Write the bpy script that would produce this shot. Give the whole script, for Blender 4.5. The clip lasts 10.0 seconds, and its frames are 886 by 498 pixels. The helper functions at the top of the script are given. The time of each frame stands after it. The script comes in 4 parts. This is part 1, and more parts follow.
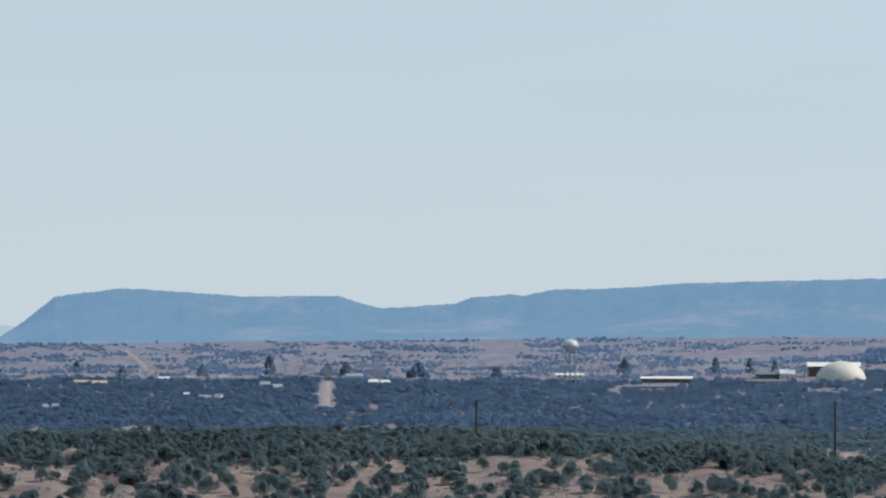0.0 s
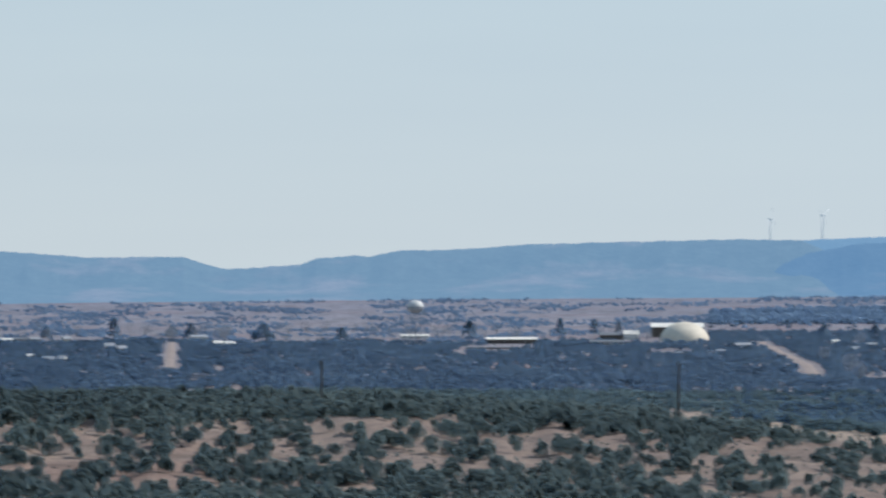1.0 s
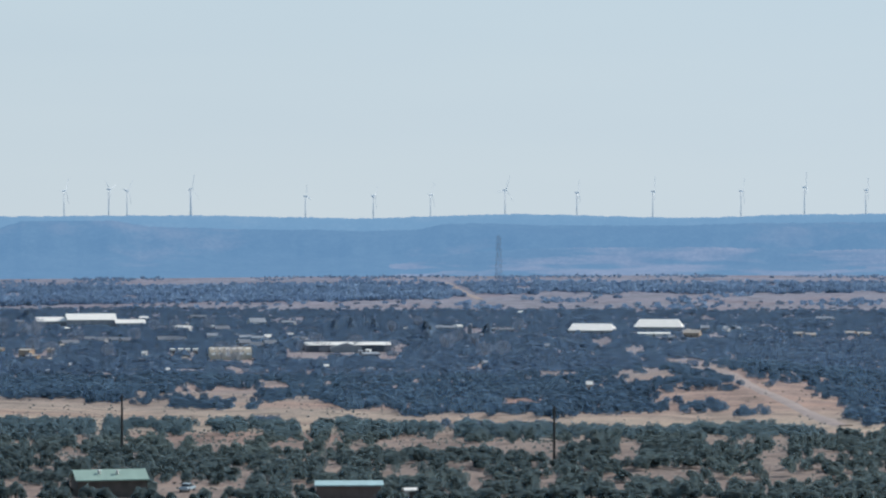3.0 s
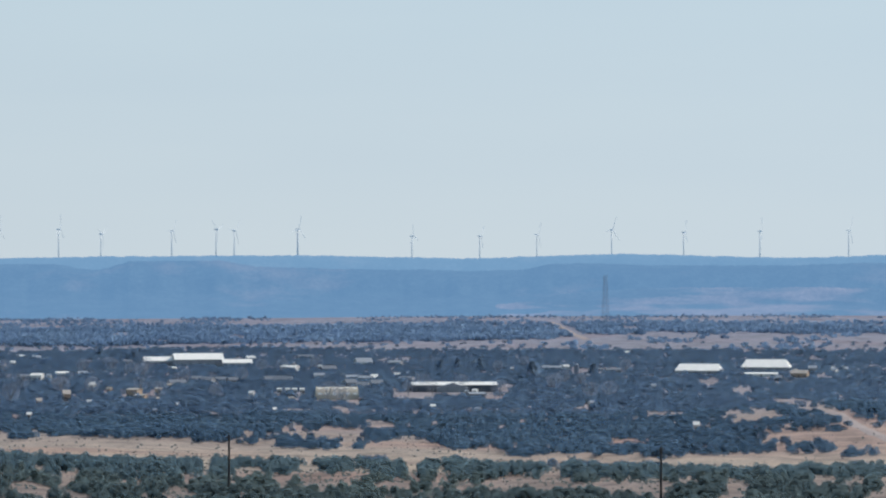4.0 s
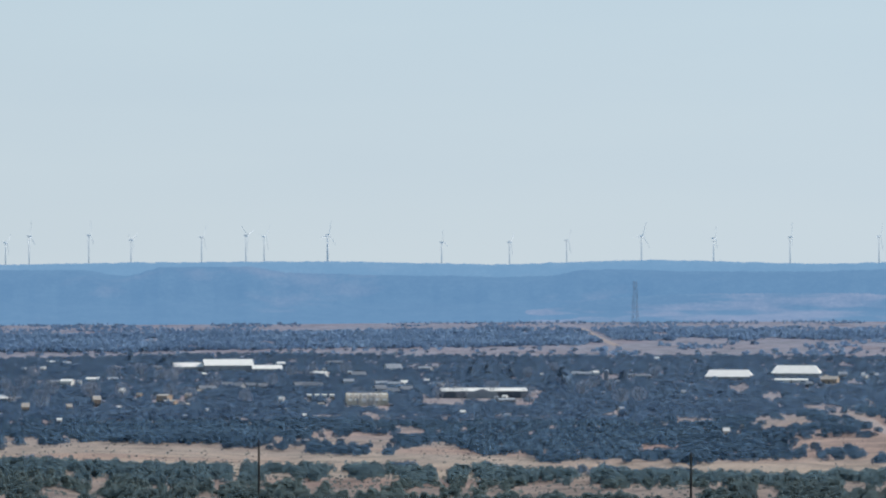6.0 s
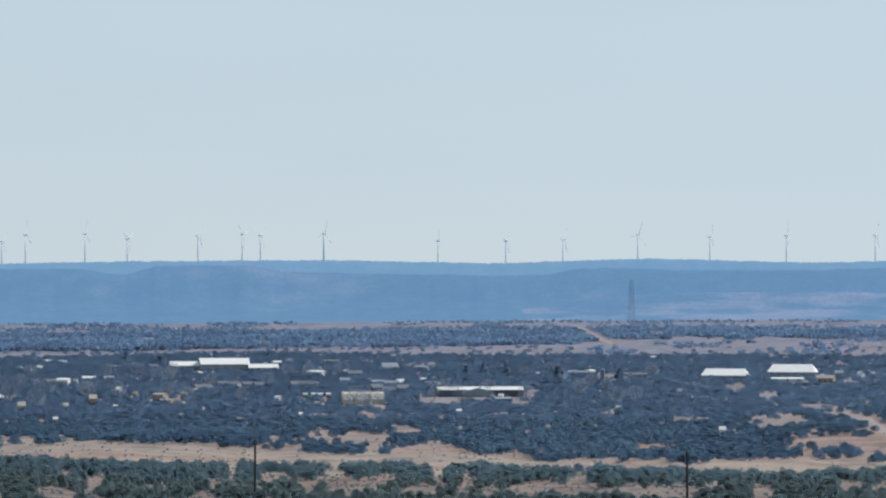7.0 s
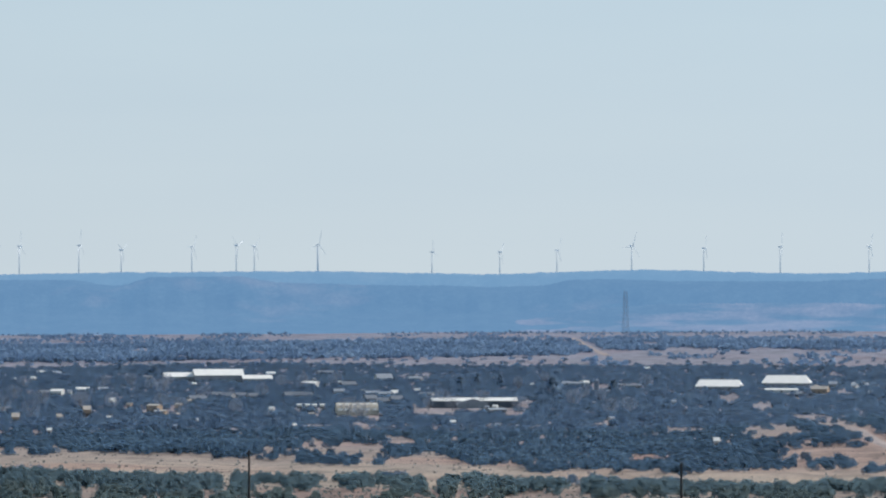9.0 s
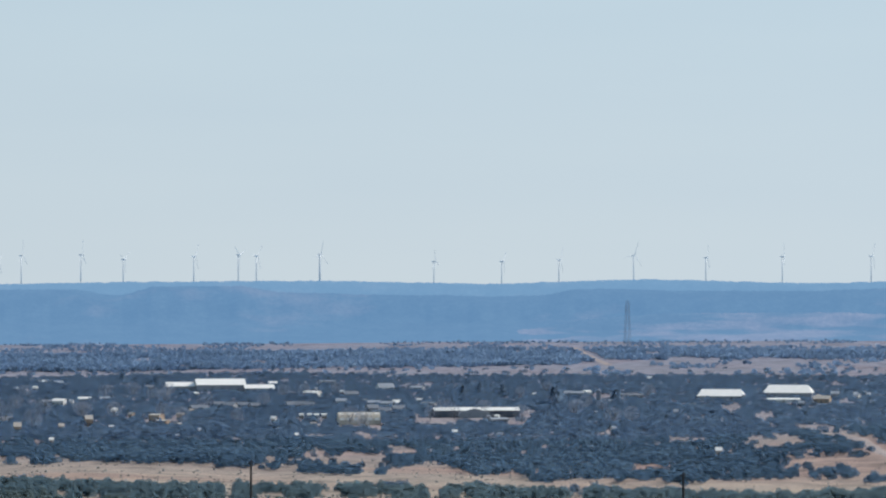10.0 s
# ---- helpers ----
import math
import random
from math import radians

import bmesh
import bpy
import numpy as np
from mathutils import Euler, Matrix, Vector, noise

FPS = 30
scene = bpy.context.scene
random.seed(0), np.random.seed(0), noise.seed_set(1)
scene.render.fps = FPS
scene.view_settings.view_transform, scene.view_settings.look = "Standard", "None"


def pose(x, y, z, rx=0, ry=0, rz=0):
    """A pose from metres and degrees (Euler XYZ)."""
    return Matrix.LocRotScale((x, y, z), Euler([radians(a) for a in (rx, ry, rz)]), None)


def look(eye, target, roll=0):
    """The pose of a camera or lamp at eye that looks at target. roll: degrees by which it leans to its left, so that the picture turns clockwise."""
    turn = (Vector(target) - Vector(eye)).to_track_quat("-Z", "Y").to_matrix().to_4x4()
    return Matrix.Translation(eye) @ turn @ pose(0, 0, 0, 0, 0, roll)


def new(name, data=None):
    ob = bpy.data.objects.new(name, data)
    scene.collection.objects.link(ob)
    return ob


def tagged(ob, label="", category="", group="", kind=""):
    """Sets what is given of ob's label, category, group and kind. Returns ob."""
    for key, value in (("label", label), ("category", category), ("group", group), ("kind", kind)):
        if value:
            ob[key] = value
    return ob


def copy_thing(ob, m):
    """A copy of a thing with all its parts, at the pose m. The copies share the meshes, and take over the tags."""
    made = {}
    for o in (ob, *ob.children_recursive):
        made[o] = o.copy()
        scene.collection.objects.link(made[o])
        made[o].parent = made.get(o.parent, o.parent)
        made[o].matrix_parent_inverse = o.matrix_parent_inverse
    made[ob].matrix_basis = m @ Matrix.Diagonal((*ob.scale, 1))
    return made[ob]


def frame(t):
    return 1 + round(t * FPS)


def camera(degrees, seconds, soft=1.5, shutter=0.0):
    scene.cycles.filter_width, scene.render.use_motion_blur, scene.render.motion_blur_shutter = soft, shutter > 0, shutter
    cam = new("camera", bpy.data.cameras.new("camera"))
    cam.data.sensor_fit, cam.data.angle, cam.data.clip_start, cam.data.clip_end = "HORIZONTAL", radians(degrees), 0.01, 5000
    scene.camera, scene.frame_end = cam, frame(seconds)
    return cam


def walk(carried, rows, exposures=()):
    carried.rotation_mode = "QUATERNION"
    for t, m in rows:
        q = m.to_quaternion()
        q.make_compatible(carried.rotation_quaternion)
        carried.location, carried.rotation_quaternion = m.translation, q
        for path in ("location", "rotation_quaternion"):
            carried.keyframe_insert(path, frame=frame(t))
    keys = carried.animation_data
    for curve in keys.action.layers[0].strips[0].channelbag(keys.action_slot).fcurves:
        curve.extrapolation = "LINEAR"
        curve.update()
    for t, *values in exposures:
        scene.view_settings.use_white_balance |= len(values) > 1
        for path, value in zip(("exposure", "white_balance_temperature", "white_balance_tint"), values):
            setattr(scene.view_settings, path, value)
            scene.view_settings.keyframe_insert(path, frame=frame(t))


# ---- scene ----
# The camera stands on a rise and turns over a wide valley. Bearings and dips are
# pixels of its view, MIL to the radian, from straight ahead and eye level; things are placed to fit that view.
MIL = 5578.0
EYE = 90.0

cam = camera(16.0, 10.0, soft=2.2, shutter=0.2)

TURNS = [
    (0.0, 1905, 29), (0.1, 1904, 28), (0.3, 1859, 21), (0.5, 1874, 9), (0.6, 1872, -6), (0.8, 1837, -14),
    (0.9, 1792, -20), (1.0, 1631, -40), (1.1, 1601, -58), (1.2, 1476, -61), (1.3, 1450, -53), (1.4, 1424, -36),
    (1.5, 1365, -2), (1.6, 1147, 12), (1.7, 753, 8), (1.8, 445, 5), (1.9, 394, -5), (2.0, 414, -18),
    (2.1, 335, -33), (2.2, 219, -41), (2.5, -20, -58), (2.9, -210, -70), (3.2, -248, -71), (3.3, -233, -66),
    (3.4, -192, -34), (3.5, -129, -11), (3.6, -90, -3), (4.0, -44, 0), (4.5, 0, 0), (5.0, 10, 10.5), (5.5, 11, 12),
    (6.2, 7, 10), (7.0, 2, 8.5), (7.5, 3, 5.5), (8.0, 3, 11), (8.5, 3, 11), (9.0, -8.5, 28), (9.5, -6, 45.5), (10.0, -5, 45),
]
walk(cam, [(t, pose(0, 0, EYE, 90 + math.degrees(math.atan((39 + dy) / MIL)), 0, math.degrees(dx / MIL)))
           for t, dx, dy in TURNS])

# ---- light ----
SUN_BEARING, SUN_HEIGHT = radians(60), radians(41)
world = bpy.data.worlds.new("sky")
scene.world = world
world.use_nodes = True
wn, wl = world.node_tree.nodes, world.node_tree.links
sky = wn.new("ShaderNodeTexSky")
sky.sky_type, sky.sun_disc = "NISHITA", False
sky.sun_elevation, sky.sun_rotation = SUN_HEIGHT, SUN_BEARING
sky.altitude, sky.air_density, sky.dust_density, sky.ozone_density = 1900, 1.0, 0.6, 1.5
# thin bright winter haze: the low sky is as pale as the air above it
wco, lift, high = wn.new("ShaderNodeTexCoord"), wn.new("ShaderNodeVectorMath"), wn.new("ShaderNodeVectorMath")
lift.operation, high.operation = "MULTIPLY", "ADD"
lift.inputs[1].default_value, high.inputs[1].default_value = (1, 1, 0.82), (0, 0, 0.18)
wl.new(wco.outputs["Generated"], lift.inputs[0])
wl.new(lift.outputs[0], high.inputs[0])
wl.new(high.outputs[0], sky.inputs[0])
veil = wn.new("ShaderNodeMix")
veil.data_type = "RGBA"
veil.inputs[0].default_value = 0.62
veil.inputs[7].default_value = (6.3, 7.25, 7.5, 1)
streak, spread = wn.new("ShaderNodeTexNoise"), wn.new("ShaderNodeMapping")
spread.inputs["Scale"].default_value = (3, 3, 26)
streak.inputs["Scale"].default_value, streak.inputs["Detail"].default_value = 1.6, 3
wl.new(wco.outputs["Generated"], spread.inputs[0])
wl.new(spread.outputs[0], streak.inputs["Vector"])
thin = wn.new("ShaderNodeMapRange")
thin.inputs[3].default_value, thin.inputs[4].default_value = 0.74, 0.84
wl.new(streak.outputs[0], thin.inputs[0])
wl.new(thin.outputs[0], veil.inputs[0])
apart, tone = wn.new("ShaderNodeSeparateXYZ"), wn.new("ShaderNodeMix")
tone.data_type = "RGBA"
tone.inputs[6].default_value, tone.inputs[7].default_value = (6.5, 7.2, 7.35, 1), (4.9, 7.3, 8.6, 1)
wl.new(wco.outputs["Generated"], apart.inputs[0])
wl.new(apart.outputs[2], tone.inputs[0])
wide_tone = wn.new("ShaderNodeMapRange")
wide_tone.inputs[2].default_value = 0.28
wl.new(apart.outputs[2], wide_tone.inputs[0])
wl.new(wide_tone.outputs[0], tone.inputs[0])
# clear deep blue overhead
zenith, steep = wn.new("ShaderNodeMix"), wn.new("ShaderNodeMapRange")
zenith.data_type = "RGBA"
zenith.inputs[7].default_value = (2.4, 3.9, 6.2, 1)
steep.inputs[1].default_value, steep.inputs[2].default_value = 0.13, 0.75
wl.new(apart.outputs[2], steep.inputs[0])
wl.new(steep.outputs[0], zenith.inputs[0])
wl.new(tone.outputs[2], zenith.inputs[6])
wl.new(zenith.outputs[2], veil.inputs[7])
wl.new(sky.outputs[0], veil.inputs[6])
wl.new(veil.outputs[2], wn["Background"].inputs[0])
wn["Background"].inputs[1].default_value = 0.102
sun = new("sun", bpy.data.lights.new("sun", "SUN"))
sun.data.energy, sun.data.angle, sun.data.color = 4.75, radians(0.53), (1.0, 0.96, 0.90)
toward = Vector((math.sin(SUN_BEARING) * math.cos(SUN_HEIGHT), math.cos(SUN_BEARING) * math.cos(SUN_HEIGHT), math.sin(SUN_HEIGHT)))
sun.matrix_world = look(toward * 300 + Vector((0, 0, EYE)), (0, 0, EYE))
scene.view_settings.exposure = 0.0


# ---- materials ----
def material(name, rough=0.85, metal=0.0):
    m = bpy.data.materials.new(name)
    m.use_nodes = True
    b = m.node_tree.nodes["Principled BSDF"]
    b.inputs["Roughness"].default_value, b.inputs["Metallic"].default_value = rough, metal
    b.inputs["Specular IOR Level"].default_value = 0.25
    return m, m.node_tree.nodes, m.node_tree.links, b


def noise_of(n, l, scale, detail=4, rough=0.6, stretch=None):
    co, tex = n.new("ShaderNodeTexCoord"), n.new("ShaderNodeTexNoise")
    tex.inputs["Scale"].default_value, tex.inputs["Detail"].default_value, tex.inputs["Roughness"].default_value = scale, detail, rough
    if stretch:
        mp = n.new("ShaderNodeMapping")
        mp.inputs["Scale"].default_value = stretch
        l.new(co.outputs["Object"], mp.inputs[0])
        l.new(mp.outputs[0], tex.inputs["Vector"])
    else:
        l.new(co.outputs["Object"], tex.inputs["Vector"])
    return tex


def ramp_of(n, l, source, stops):
    r = n.new("ShaderNodeValToRGB")
    while len(r.color_ramp.elements) < len(stops):
        r.color_ramp.elements.new(0.5)
    for e, (at, c) in zip(r.color_ramp.elements, stops):
        e.position, e.color = at, (*c, 1)
    l.new(source, r.inputs[0])
    return r


def mixed(n, l, mode, fac, a, b):
    x = n.new("ShaderNodeMix")
    x.data_type, x.blend_type = "RGBA", mode
    for sock, v in ((x.inputs[0], fac), (x.inputs[6], a), (x.inputs[7], b)):
        if isinstance(v, (int, float)):
            sock.default_value = v
        elif isinstance(v, tuple):
            sock.default_value = (*v, 1)
        else:
            l.new(v, sock)
    return x.outputs[2]


def worn(name, colour, rough=0.7, metal=0.0, scale=0.4, amount=0.25):
    """Paint, metal or plaster with blotches and fine grain."""
    m, n, l, b = material(name, rough, metal)
    big, fine = noise_of(n, l, scale), noise_of(n, l, scale * 12)
    dark = tuple(c * (1 - amount) for c in colour)
    lite = tuple(min(1, c * (1 + amount * 0.5)) for c in colour)
    r = ramp_of(n, l, big.outputs[0], [(0.3, dark), (0.7, lite)])
    c = mixed(n, l, "MULTIPLY", 0.35, r.outputs[0], fine.outputs[0])
    l.new(c, b.inputs["Base Color"])
    bump = n.new("ShaderNodeBump")
    bump.inputs["Strength"].default_value = 0.15
    l.new(fine.outputs[0], bump.inputs["Height"])
    l.new(bump.outputs[0], b.inputs["Normal"])
    return m


def foliage(name, dark, lite, airy=0.36):
    m, n, l, b = material(name, 0.9)
    pick = n.new("ShaderNodeNewGeometry").outputs["Random Per Island"]
    r = ramp_of(n, l, pick, [(0.0, dark), (0.75, lite), (1.0, tuple(c * 1.15 for c in lite))])
    g = noise_of(n, l, 1.3, 5, 0.7)
    c = mixed(n, l, "MULTIPLY", 0.22, r.outputs[0], ramp_of(n, l, g.outputs[0], [(0.3, (0.45, 0.45, 0.45)), (0.7, (1.25, 1.25, 1.2))]).outputs[0])
    stand = noise_of(n, l, 0.013, 4, 0.6)
    c = mixed(n, l, "MULTIPLY", 1.0, c, ramp_of(n, l, stand.outputs[0], [(0.32, (0.78, 0.8, 0.82)), (0.5, (1, 1, 1)), (0.68, (1.22, 1.18, 1.12))]).outputs[0])
    l.new(c, b.inputs["Base Color"])
    # thin sprays pass the light that falls on them from above
    glow, both, down = n.new("ShaderNodeBsdfTranslucent"), n.new("ShaderNodeMixShader"), n.new("ShaderNodeCombineXYZ")
    down.inputs[2].default_value = -1.0
    l.new(down.outputs[0], glow.inputs["Normal"])
    l.new(c, glow.inputs[0])
    both.inputs[0].default_value = 0.9
    l.new(b.outputs[0], both.inputs[1])
    l.new(glow.outputs[0], both.inputs[2])
    # and the crown has gaps too fine to build
    gaps, porous = n.new("ShaderNodeBsdfTransparent"), n.new("ShaderNodeMixShader")
    porous.inputs[0].default_value = airy
    l.new(both.outputs[0], porous.inputs[1])
    l.new(gaps.outputs[0], porous.inputs[2])
    l.new(porous.outputs[0], n["Material Output"].inputs[0])
    return m


def soil():
    m, n, l, b = material("dry soil and grass with haze tint", 0.95)
    wide, mid, fine = noise_of(n, l, 0.006, 5), noise_of(n, l, 0.05, 6, 0.65), noise_of(n, l, 0.6, 5, 0.7)
    a = ramp_of(n, l, wide.outputs[0], [(0.35, (0.183, 0.139, 0.118)), (0.5, (0.213, 0.166, 0.140)), (0.66, (0.203, 0.136, 0.112))])
    # straw grass in the valley fields; farther out, blue-grey haze painted in by distance
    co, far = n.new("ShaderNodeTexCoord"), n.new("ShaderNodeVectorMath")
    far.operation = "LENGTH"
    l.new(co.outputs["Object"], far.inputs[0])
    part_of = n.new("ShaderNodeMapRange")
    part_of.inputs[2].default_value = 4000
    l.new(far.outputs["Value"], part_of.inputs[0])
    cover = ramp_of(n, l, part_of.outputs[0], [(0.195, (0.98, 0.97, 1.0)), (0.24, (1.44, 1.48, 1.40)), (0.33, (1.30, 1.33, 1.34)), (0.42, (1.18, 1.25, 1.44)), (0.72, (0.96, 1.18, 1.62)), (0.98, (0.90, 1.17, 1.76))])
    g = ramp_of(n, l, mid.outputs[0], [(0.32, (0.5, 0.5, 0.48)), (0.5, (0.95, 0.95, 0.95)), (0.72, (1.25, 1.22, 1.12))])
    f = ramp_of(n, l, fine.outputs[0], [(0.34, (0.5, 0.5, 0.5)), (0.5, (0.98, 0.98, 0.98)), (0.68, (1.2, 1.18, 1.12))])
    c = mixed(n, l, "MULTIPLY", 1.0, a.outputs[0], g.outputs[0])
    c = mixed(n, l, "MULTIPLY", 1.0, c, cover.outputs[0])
    c = mixed(n, l, "MULTIPLY", 0.8, c, f.outputs[0])
    # red earth round the cut hill
    off = n.new("ShaderNodeVectorMath")
    off.operation, off.inputs[1].default_value = "DISTANCE", (175, 1285, 30)
    l.new(co.outputs["Object"], off.inputs[0])
    red = n.new("ShaderNodeMapRange")
    red.inputs[1].default_value, red.inputs[2].default_value, red.inputs[3].default_value, red.inputs[4].default_value = 90, 210, 1, 0
    l.new(off.outputs["Value"], red.inputs[0])
    c = mixed(n, l, "MULTIPLY", red.outputs[0], c, (1.0, 0.88, 0.88))
    l.new(c, b.inputs["Base Color"])
    bump = n.new("ShaderNodeBump")
    bump.inputs["Strength"].default_value, bump.inputs["Distance"].default_value = 0.3, 0.3
    l.new(fine.outputs[0], bump.inputs["Height"])
    l.new(bump.outputs[0], b.inputs["Normal"])
    return m


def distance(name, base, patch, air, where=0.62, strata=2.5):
    """Wooded mesa slopes far behind everything; air is bluish haze put in as emission."""
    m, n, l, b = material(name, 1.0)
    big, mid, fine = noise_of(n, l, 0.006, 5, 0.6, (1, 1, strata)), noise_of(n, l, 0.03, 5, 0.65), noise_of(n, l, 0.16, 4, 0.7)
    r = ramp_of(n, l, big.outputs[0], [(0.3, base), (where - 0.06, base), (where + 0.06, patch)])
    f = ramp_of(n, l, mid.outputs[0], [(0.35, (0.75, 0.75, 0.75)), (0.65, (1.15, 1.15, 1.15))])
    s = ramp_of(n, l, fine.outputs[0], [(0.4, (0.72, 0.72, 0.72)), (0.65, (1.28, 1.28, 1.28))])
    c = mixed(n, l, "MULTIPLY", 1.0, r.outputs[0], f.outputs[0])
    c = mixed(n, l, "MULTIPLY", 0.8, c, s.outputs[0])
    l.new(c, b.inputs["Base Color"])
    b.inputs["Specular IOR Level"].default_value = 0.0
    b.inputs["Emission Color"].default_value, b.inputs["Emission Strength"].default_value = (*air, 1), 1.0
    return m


SOIL = soil()
JUNIPER = foliage("juniper foliage", (0.107, 0.146, 0.154), (0.122, 0.166, 0.176), 0.5)
# haze is put into the juniper and scrub colours, bluer in farther belts
JUNIPER_HAZE_EDGE = foliage("juniper foliage along the field, slight haze tint", (0.106, 0.158, 0.186), (0.120, 0.176, 0.203), 0.5)
JUNIPER_HAZE_MID = foliage("juniper foliage beyond the field, haze tint", (0.085, 0.144, 0.212), (0.094, 0.155, 0.227), 0.48)
# needles paled: blue haze and lifted crown shade put into the colour
CONIFER_HAZE = foliage("conifer needles, pale haze tint", (0.188, 0.269, 0.375), (0.206, 0.294, 0.400), 0.55)
WOOD_HAZE_FAR = foliage("far juniper woodland, haze tint", (0.094, 0.150, 0.228), (0.102, 0.160, 0.240), 0.45)
PLAIN_HAZE_FAR = foliage("scrub on the plain, strong haze tint", (0.181, 0.272, 0.401), (0.198, 0.291, 0.420), 0.28)
BARE_WOOD = foliage("bare cottonwood twigs", (0.226, 0.246, 0.297), (0.278, 0.295, 0.348), 0.4)
BARE_BARK = worn("pale cottonwood bark", (0.22, 0.23, 0.25), 0.95, 0, 1.5, 0.3)
BARK = worn("grey bark", (0.12, 0.11, 0.105), 0.95, 0, 1.5, 0.4)
# the last colour of each slope is its haze, added as a glow
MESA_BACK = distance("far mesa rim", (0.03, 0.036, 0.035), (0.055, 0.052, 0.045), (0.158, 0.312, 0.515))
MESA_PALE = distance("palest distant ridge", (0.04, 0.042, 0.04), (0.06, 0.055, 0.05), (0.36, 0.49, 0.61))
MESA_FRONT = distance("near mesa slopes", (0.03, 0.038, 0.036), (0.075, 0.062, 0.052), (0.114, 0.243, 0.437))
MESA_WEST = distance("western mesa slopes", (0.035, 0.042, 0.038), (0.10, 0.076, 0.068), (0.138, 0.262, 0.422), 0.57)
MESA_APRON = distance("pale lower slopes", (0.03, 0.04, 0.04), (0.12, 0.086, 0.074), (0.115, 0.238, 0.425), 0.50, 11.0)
ROOF_WHITE = worn("white metal roofing", (0.88, 0.835, 0.76), 0.45, 0.0, 0.2, 0.1)
ROOF_PALE = worn("dull pale metal roofing", (0.33, 0.35, 0.38), 0.5, 0.0, 0.5, 0.25)
ROOF_GREEN = worn("pale green metal roofing", (0.30, 0.41, 0.34), 0.4, 0.0, 0.4, 0.15)
ROOF_TEAL = worn("pale teal metal roofing", (0.40, 0.56, 0.56), 0.4, 0.0, 0.4, 0.15)
ROOF_TAN = worn("buff roofing", (0.49, 0.425, 0.36), 0.6, 0.0, 0.3, 0.2)
SHELL_TAN = worn("weathered buff sheet steel", (0.56, 0.48, 0.375), 0.6, 0.0, 0.3, 0.25)
ROOF_GREY = worn("grey roofing", (0.19, 0.205, 0.23), 0.6, 0.0, 0.3, 0.2)
WALL_WHITE = worn("white siding", (0.72, 0.71, 0.68), 0.7, 0.0, 0.4, 0.12)
WALL_TAN = worn("adobe plaster", (0.42, 0.32, 0.24), 0.85, 0.0, 0.5, 0.2)
WALL_GREY = worn("grey siding", (0.34, 0.35, 0.37), 0.75, 0.0, 0.4, 0.2)
WALL_BROWN = worn("brown timber siding", (0.12, 0.098, 0.085), 0.8, 0.0, 0.6, 0.3)
WINDOW_DARK = worn("dark window glass", (0.04, 0.05, 0.06), 0.15, 0.0, 0.5, 0.1)
DOME_CREAM = worn("cream foam dome coating", (0.70, 0.63, 0.525), 0.6, 0.0, 0.15, 0.12)
TANK_WHITE = worn("chalky white tank paint", (0.62, 0.62, 0.61), 0.4, 0.0, 0.4, 0.12)
STEEL_GREY = worn("galvanised steel", (0.23, 0.27, 0.33), 0.6, 0.0, 1.0, 0.2)
TURBINE_WHITE = worn("turbine grey-white", (0.80, 0.83, 0.86), 0.5, 0.0, 0.5, 0.05)
POLE_WOOD = worn("weathered pole timber", (0.055, 0.05, 0.048), 0.9, 0, 2.0, 0.3)
# blue-dark tone puts the shade on the hall's front into its siding
WALL_SHADE = worn("siding in dark blue shade tone", (0.11, 0.125, 0.155), 0.8, 0.0, 0.6, 0.25)
WALL_CLAY = worn("weathered brown plaster", (0.17, 0.13, 0.115), 0.9, 0.0, 0.5, 0.25)
DIRT_ROAD = worn("packed dirt road", (0.33, 0.268, 0.246), 0.95, 0, 0.08, 0.2)


# ---- numbers on a grid ----
def hashed(ix, iy, seed):
    v = np.sin(ix * 127.1 + iy * 311.7 + seed * 74.7) * 43758.5453
    return v - np.floor(v)


def value_noise(x, y, seed=0):
    ix, iy = np.floor(x), np.floor(y)
    fx, fy = x - ix, y - iy
    fx, fy = fx * fx * (3 - 2 * fx), fy * fy * (3 - 2 * fy)
    a, b = hashed(ix, iy, seed), hashed(ix + 1, iy, seed)
    c, d = hashed(ix, iy + 1, seed), hashed(ix + 1, iy + 1, seed)
    return (a * (1 - fx) + b * fx) * (1 - fy) + (c * (1 - fx) + d * fx) * fy


def fbm(x, y, seed=0, octaves=4):
    total, amp = 0.0, 0.5
    for k in range(octaves):
        total = total + amp * value_noise(x * 2 ** k, y * 2 ** k, seed + k * 13)
        amp *= 0.5
    return total / (1 - 0.5 ** octaves)


def step(a, b, x):
    t = np.clip((x - a) / (b - a), 0, 1)
    return t * t * (3 - 2 * t)


# ---- the lie of the land ----
FAR = [0, 5, 20, 60, 150, 300, 450, 600, 700, 800, 900, 1000, 1250, 1500, 2000, 2500, 3000, 3300, 3500, 3700, 3900, 4100, 4300, 4600, 4990]
DROP = [1.65, 1.75, 3.6, 9, 20, 34, 43.5, 50.5, 51.5, 53, 56.2, 60.0, 68.3, 75, 84, 87.4, 85, 81.6, 76.5, 70.3, 65.0, 59.5, 62, 66, 70]


